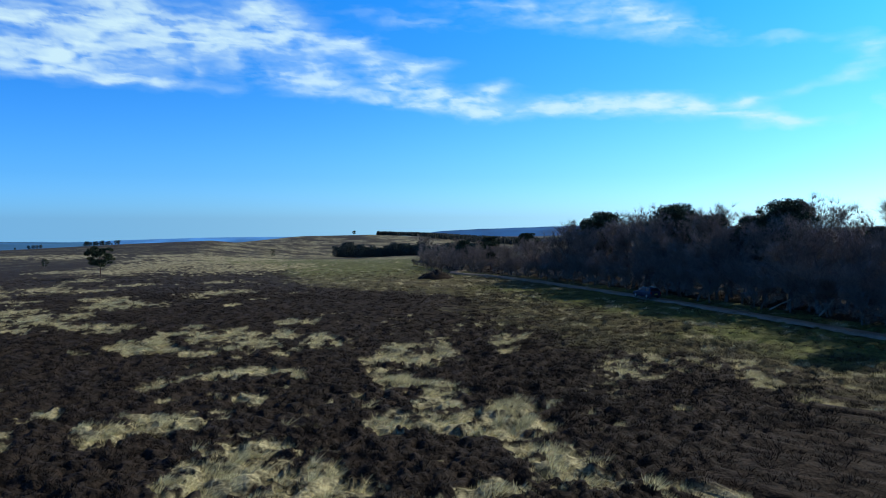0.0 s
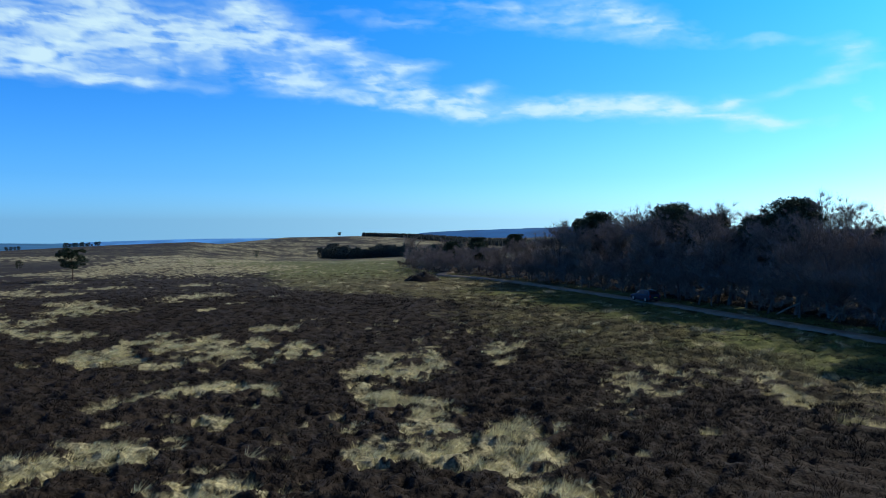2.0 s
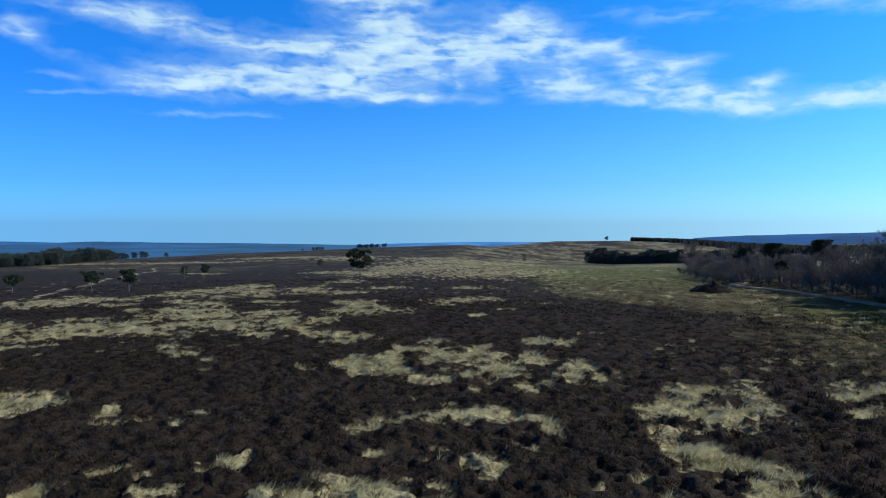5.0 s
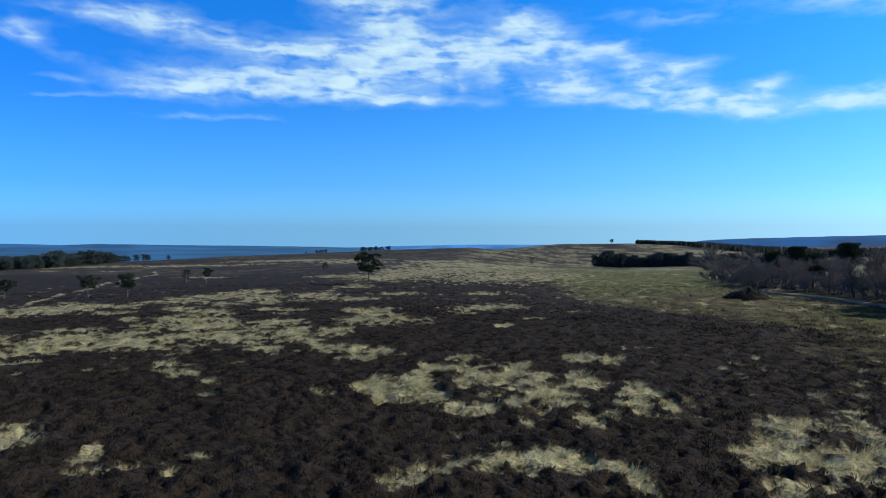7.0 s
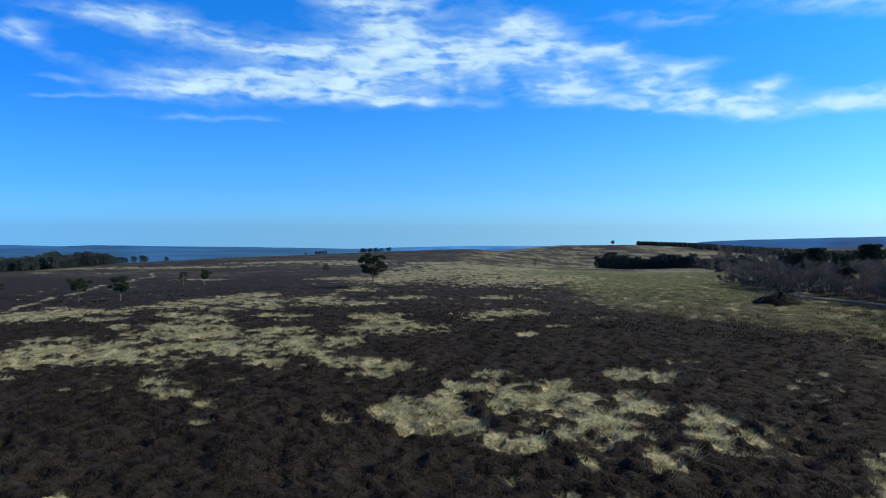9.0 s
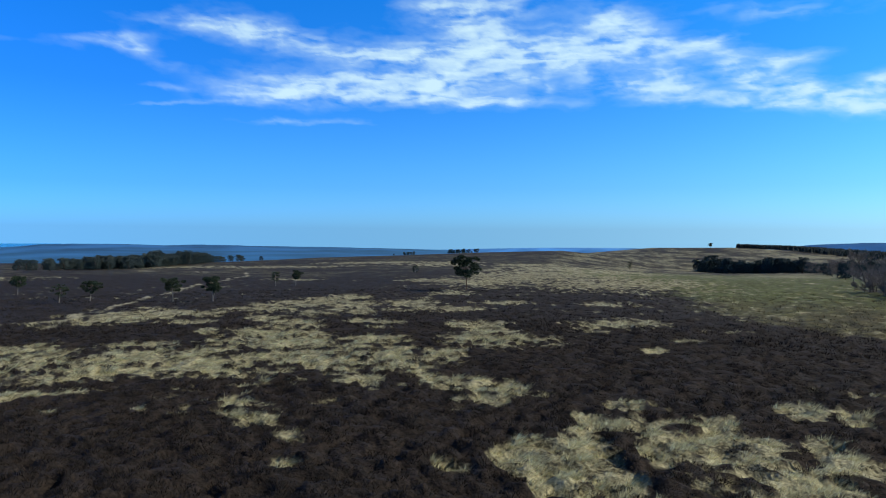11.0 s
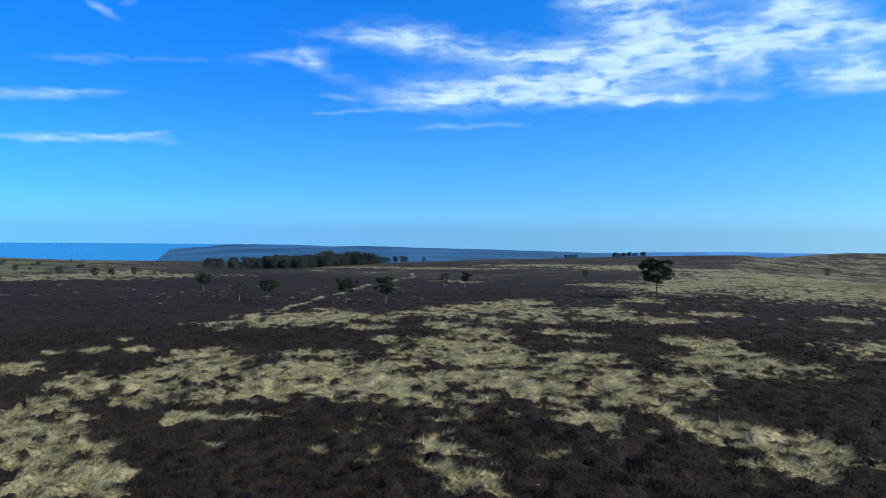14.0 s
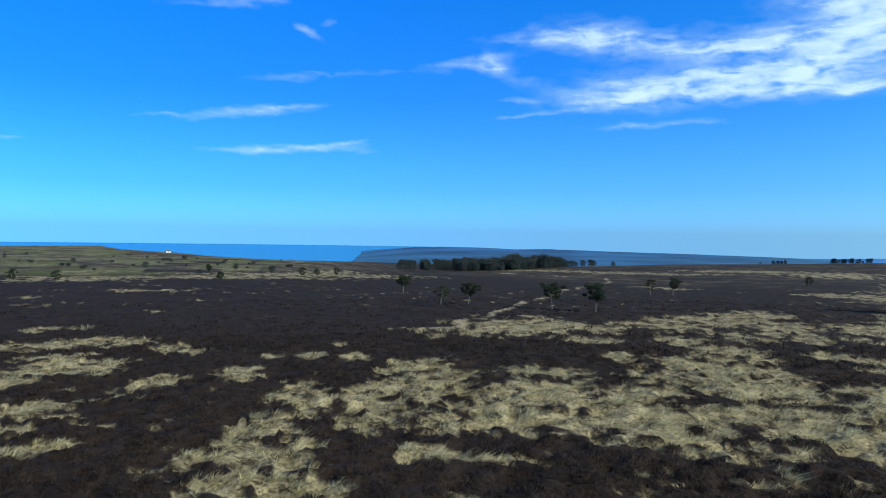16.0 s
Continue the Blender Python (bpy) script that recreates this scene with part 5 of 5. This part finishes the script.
def build_car():
    paint = plain("dark_blue_paint", (0.014, 0.026, 0.050), (0.018, 0.034, 0.062), 2.0, 0.25)
    glass = plain("car_glass", (0.012, 0.014, 0.016), (0.016, 0.018, 0.02), 1.0, 0.06)
    rubber = plain("rubber", (0.012, 0.012, 0.012), (0.02, 0.02, 0.02), 6.0, 0.9)
    alloy = plain("alloy", (0.35, 0.35, 0.36), (0.45, 0.45, 0.46), 6.0, 0.35, shine=0.8)
    lamp_red = plain("red_lens", (0.22, 0.01, 0.01), (0.3, 0.015, 0.012), 6.0, 0.2)
    lamp_clear = plain("clear_lens", (0.55, 0.56, 0.58), (0.7, 0.7, 0.72), 6.0, 0.15)
    plastic = plain("black_trim", (0.015, 0.015, 0.016), (0.025, 0.025, 0.026), 5.0, 0.6)
    car = tagged(new("car"), "dark blue estate car driving along the moor road", "car")

    def ring(x, low, high, half, tuck):
        return [(x, -half * 0.92, low), (x, half * 0.92, low), (x, half, low + 0.2), (x, half * 0.99, high - 0.12), (x, half * tuck, high), (x, -half * tuck, high), (x, -half * 0.99, high - 0.12), (x, -half, low + 0.2)]

    body = shell("body", [ring(-2.18, 0.42, 0.82, 0.76, 0.9), ring(-2.1, 0.28, 0.95, 0.86, 0.92), ring(-1.3, 0.24, 0.97, 0.89, 0.93), ring(0.9, 0.24, 0.95, 0.89, 0.93), ring(1.75, 0.25, 0.83, 0.87, 0.88), ring(2.12, 0.30, 0.72, 0.80, 0.82), ring(2.2, 0.40, 0.62, 0.70, 0.8)], paint, car, 0.025)

    def cabin_ring(x, z, half):
        return [(x, -0.80, 0.93), (x, 0.80, 0.93), (x, half, z), (x, -half, z)]

    shell("cabin", [cabin_ring(-2.05, 1.0, 0.76), cabin_ring(-1.72, 1.45, 0.60), cabin_ring(-0.2, 1.50, 0.62), cabin_ring(0.35, 1.44, 0.60), cabin_ring(1.1, 0.98, 0.74)], paint, car, 0.02)
    for side in (-1, 1):
        for x0, x1, top0, top1 in ((-1.68, -0.95, 1.38, 1.40), (-0.88, -0.08, 1.41, 1.41), (0.0, 0.72, 1.40, 1.20)):
            y0, y1, t = side * 0.795, side * 0.655, side * 0.02
            shell("window", [[(x0, y0 - t, 1.0), (x0 + 0.06, y1 - t, top0), (x0 + 0.06, y1 + t, top0), (x0, y0 + t, 1.0)], [(x1, y0 - t, 1.0), (x1 - 0.05, y1 - t, top1), (x1 - 0.05, y1 + t, top1), (x1, y0 + t, 1.0)]], glass, car, 0, "dark tinted side window")
        block("headlight", 2.06, 2.19, side * 0.62 - 0.13, side * 0.62 + 0.13, 0.56, 0.68, lamp_clear, body, 0.02, "clear headlight")
        block("tail_light", -2.2, -2.08, side * 0.74 - 0.08, side * 0.74 + 0.08, 0.62, 0.94, lamp_red, body, 0.02, "red tail light")
        block("wing_mirror", 0.62, 0.78, side * 0.98 - 0.1, side * 0.98 + 0.1, 0.98, 1.10, plastic, body, 0.02, "black wing mirror")
        block("roof_rail", -1.6, 0.1, side * 0.56 - 0.015, side * 0.56 + 0.015, 1.50, 1.54, alloy, body, 0.005, "silver roof rail")
        for x in (-1.32, 1.35):
            wheel = tagged(new("wheel"), "")
            wheel.parent = car
            disc_part("tyre", x, side * 0.80, 0.32, 0.32, 0.21, rubber, wheel, "black rubber tyre")
            disc_part("rim", x, side * 0.88, 0.32, 0.21, 0.08, alloy, wheel, "silver alloy rim")
    shell("windscreen", [[(1.02, -0.68, 1.03), (1.02, 0.68, 1.03), (1.05, 0.68, 1.05), (1.05, -0.68, 1.05)], [(0.42, -0.56, 1.42), (0.42, 0.56, 1.42), (0.45, 0.56, 1.44), (0.45, -0.56, 1.44)]], glass, car, 0, "dark windscreen")
    shell("rear_window", [[(-2.03, -0.66, 1.05), (-2.03, 0.66, 1.05), (-2.06, 0.66, 1.06), (-2.06, -0.66, 1.06)], [(-1.80, -0.55, 1.38), (-1.80, 0.55, 1.38), (-1.83, 0.55, 1.40), (-1.83, -0.55, 1.40)]], glass, car, 0, "dark rear window")
    block("bumper", -2.26, -2.1, -0.8, 0.8, 0.34, 0.55, plastic, body, 0.03, "black rear bumper")
    block("bumper", 2.08, 2.24, -0.78, 0.78, 0.30, 0.48, plastic, body, 0.03, "black front bumper")
    block("number_plate", -2.275, -2.262, -0.26, 0.26, 0.60, 0.71, plain("plate_yellow", (0.5, 0.4, 0.06), (0.55, 0.43, 0.07), 5.0, 0.5), body, 0, "plain yellow rear plate")
    car.matrix_basis = pose(28.2, 94.6, ground_at(28.2, 94.6) + 0.13, 0, 0, 107)


build_car()


def build_heap():
    """Cut branches thrown together on the meadow."""
    rnd = random.Random(9)
    heap = tagged(new("brush_pile"), "dark pile of cut branches and turf on the meadow", "brush pile")
    n, m = 40, 12
    a, r = np.meshgrid(np.linspace(0, 2 * math.pi, n, endpoint=False), np.linspace(0, 1, m))
    x, y = (4.0 * r * np.cos(a)).ravel(), (2.2 * r * np.sin(a)).ravel()
    z = 1.75 * np.clip(1 - r.ravel() ** 1.3, 0, 1) * (0.55 + 0.8 * fbm(x, y, 1.3, 3, 4)) - 0.1
    part("mound", mesh_from("mound", np.stack([x, y, z], 1), grid_faces(m, n, True), m_heather, True), heap)
    for k in range(60):
        p = Vector((rnd.uniform(-3.4, 3.4), rnd.uniform(-1.5, 1.5), 0))
        p.z = 1.3 * max(0.0, 1 - (p.x / 4) ** 2 - (p.y / 2.2) ** 2)
        v, f = [], []
        line = bend(rnd, p, Vector((rnd.uniform(-1, 1), rnd.uniform(-1, 1), rnd.uniform(0, 0.7))), rnd.uniform(1.0, 2.2), 4, 0.15)
        tube(v, f, line, [0.05 * (1 - 0.2 * j) for j in range(5)], 5)
        part("branch", mesh_from("branch", v, f, m_pale_bark if k % 6 == 0 else m_bark, True), heap)
    heap.matrix_basis = spot(-1.4, 139.5, 0, 0.05)


build_heap()


# ---- fallen and leaning wood at the edge of the trees ----
def fallen_branch(seed, x, y, way, length):
    rnd = random.Random(seed)
    ob = tagged(new("fallen_branch"), "pale dead branch leaning at the edge of the wood", "branch", "dead branches")
    v, f = [], []
    line = bend(rnd, Vector((0, 0, -0.05)), Vector(way), length, 7, 0.10, 0.05)
    tube(v, f, line, [0.11 * (1 - 0.12 * k) for k in range(8)], 6)
    part("stem", mesh_from("stem", v, f, m_pale_bark, True), ob)
    for k in range(4):
        v, f = [], []
        side = bend(rnd, line[2 + k], Vector(way) + Vector((rnd.uniform(-.7, .7), rnd.uniform(-.7, .7), rnd.uniform(-.1, .6))), length * rnd.uniform(0.2, 0.4), 4, 0.2)
        tube(v, f, side, [0.045 * (1 - 0.2 * j) for j in range(5)], 4)
        part("side_branch", mesh_from("side_branch", v, f, m_pale_bark, True), ob)
    ob.matrix_basis = spot(x, y)


for k, (x, y, way, length) in enumerate(((33.0, 102.0, (-0.6, 0.1, 0.5), 3.4), (28.5, 118.0, (0.5, -0.3, 0.7), 3.6), (30.0, 112.5, (-0.3, 0.3, 0.9), 2.8), (38.5, 80.5, (0.7, -0.2, 0.35), 4.5), (43.0, 66.5, (0.8, -0.1, 0.25), 4.0), (24.0, 131.0, (-0.4, 0.2, 0.5), 3.0), (40.8, 74.0, (0.6, -0.3, 0.8), 5.0))):
    fallen_branch(60 + k, x, y, way, length)


def build_house(x, y, turn):
    """A small white farmhouse far off towards the sea."""
    white, slate = plain("limewash", (0.62, 0.61, 0.58), (0.78, 0.77, 0.74), 0.6, 0.9), plain("slate", (0.06, 0.065, 0.07), (0.12, 0.12, 0.125), 0.8, 0.8)
    house = tagged(new("house"), "white farmhouse with a slate roof near the coast", "house")
    wall = block("wall", -5.5, 5.5, -3.2, 3.2, -0.6, 4.6, white, house, 0.02)
    shell("roof", [[(e, -3.6, 4.5), (e, 3.6, 4.5), (e, 0.1, 7.2), (e, -0.1, 7.2)] for e in (-5.8, 5.8)], slate, house, 0.02)
    block("chimney", -5.2, -4.3, -0.5, 0.5, 6.2, 8.2, white, house, 0.02)
    for wx in (-3.5, 0.0, 3.5):
        for wz in (0.9, 3.0):
            block("window", wx - 0.5, wx + 0.5, -3.24, -3.18, wz, wz + 1.1, slate, wall, 0, "dark window pane")
    house.matrix_basis = spot(x, y, turn) @ Matrix.Scale(0.5, 4)


build_house(-1000, 245, 80)
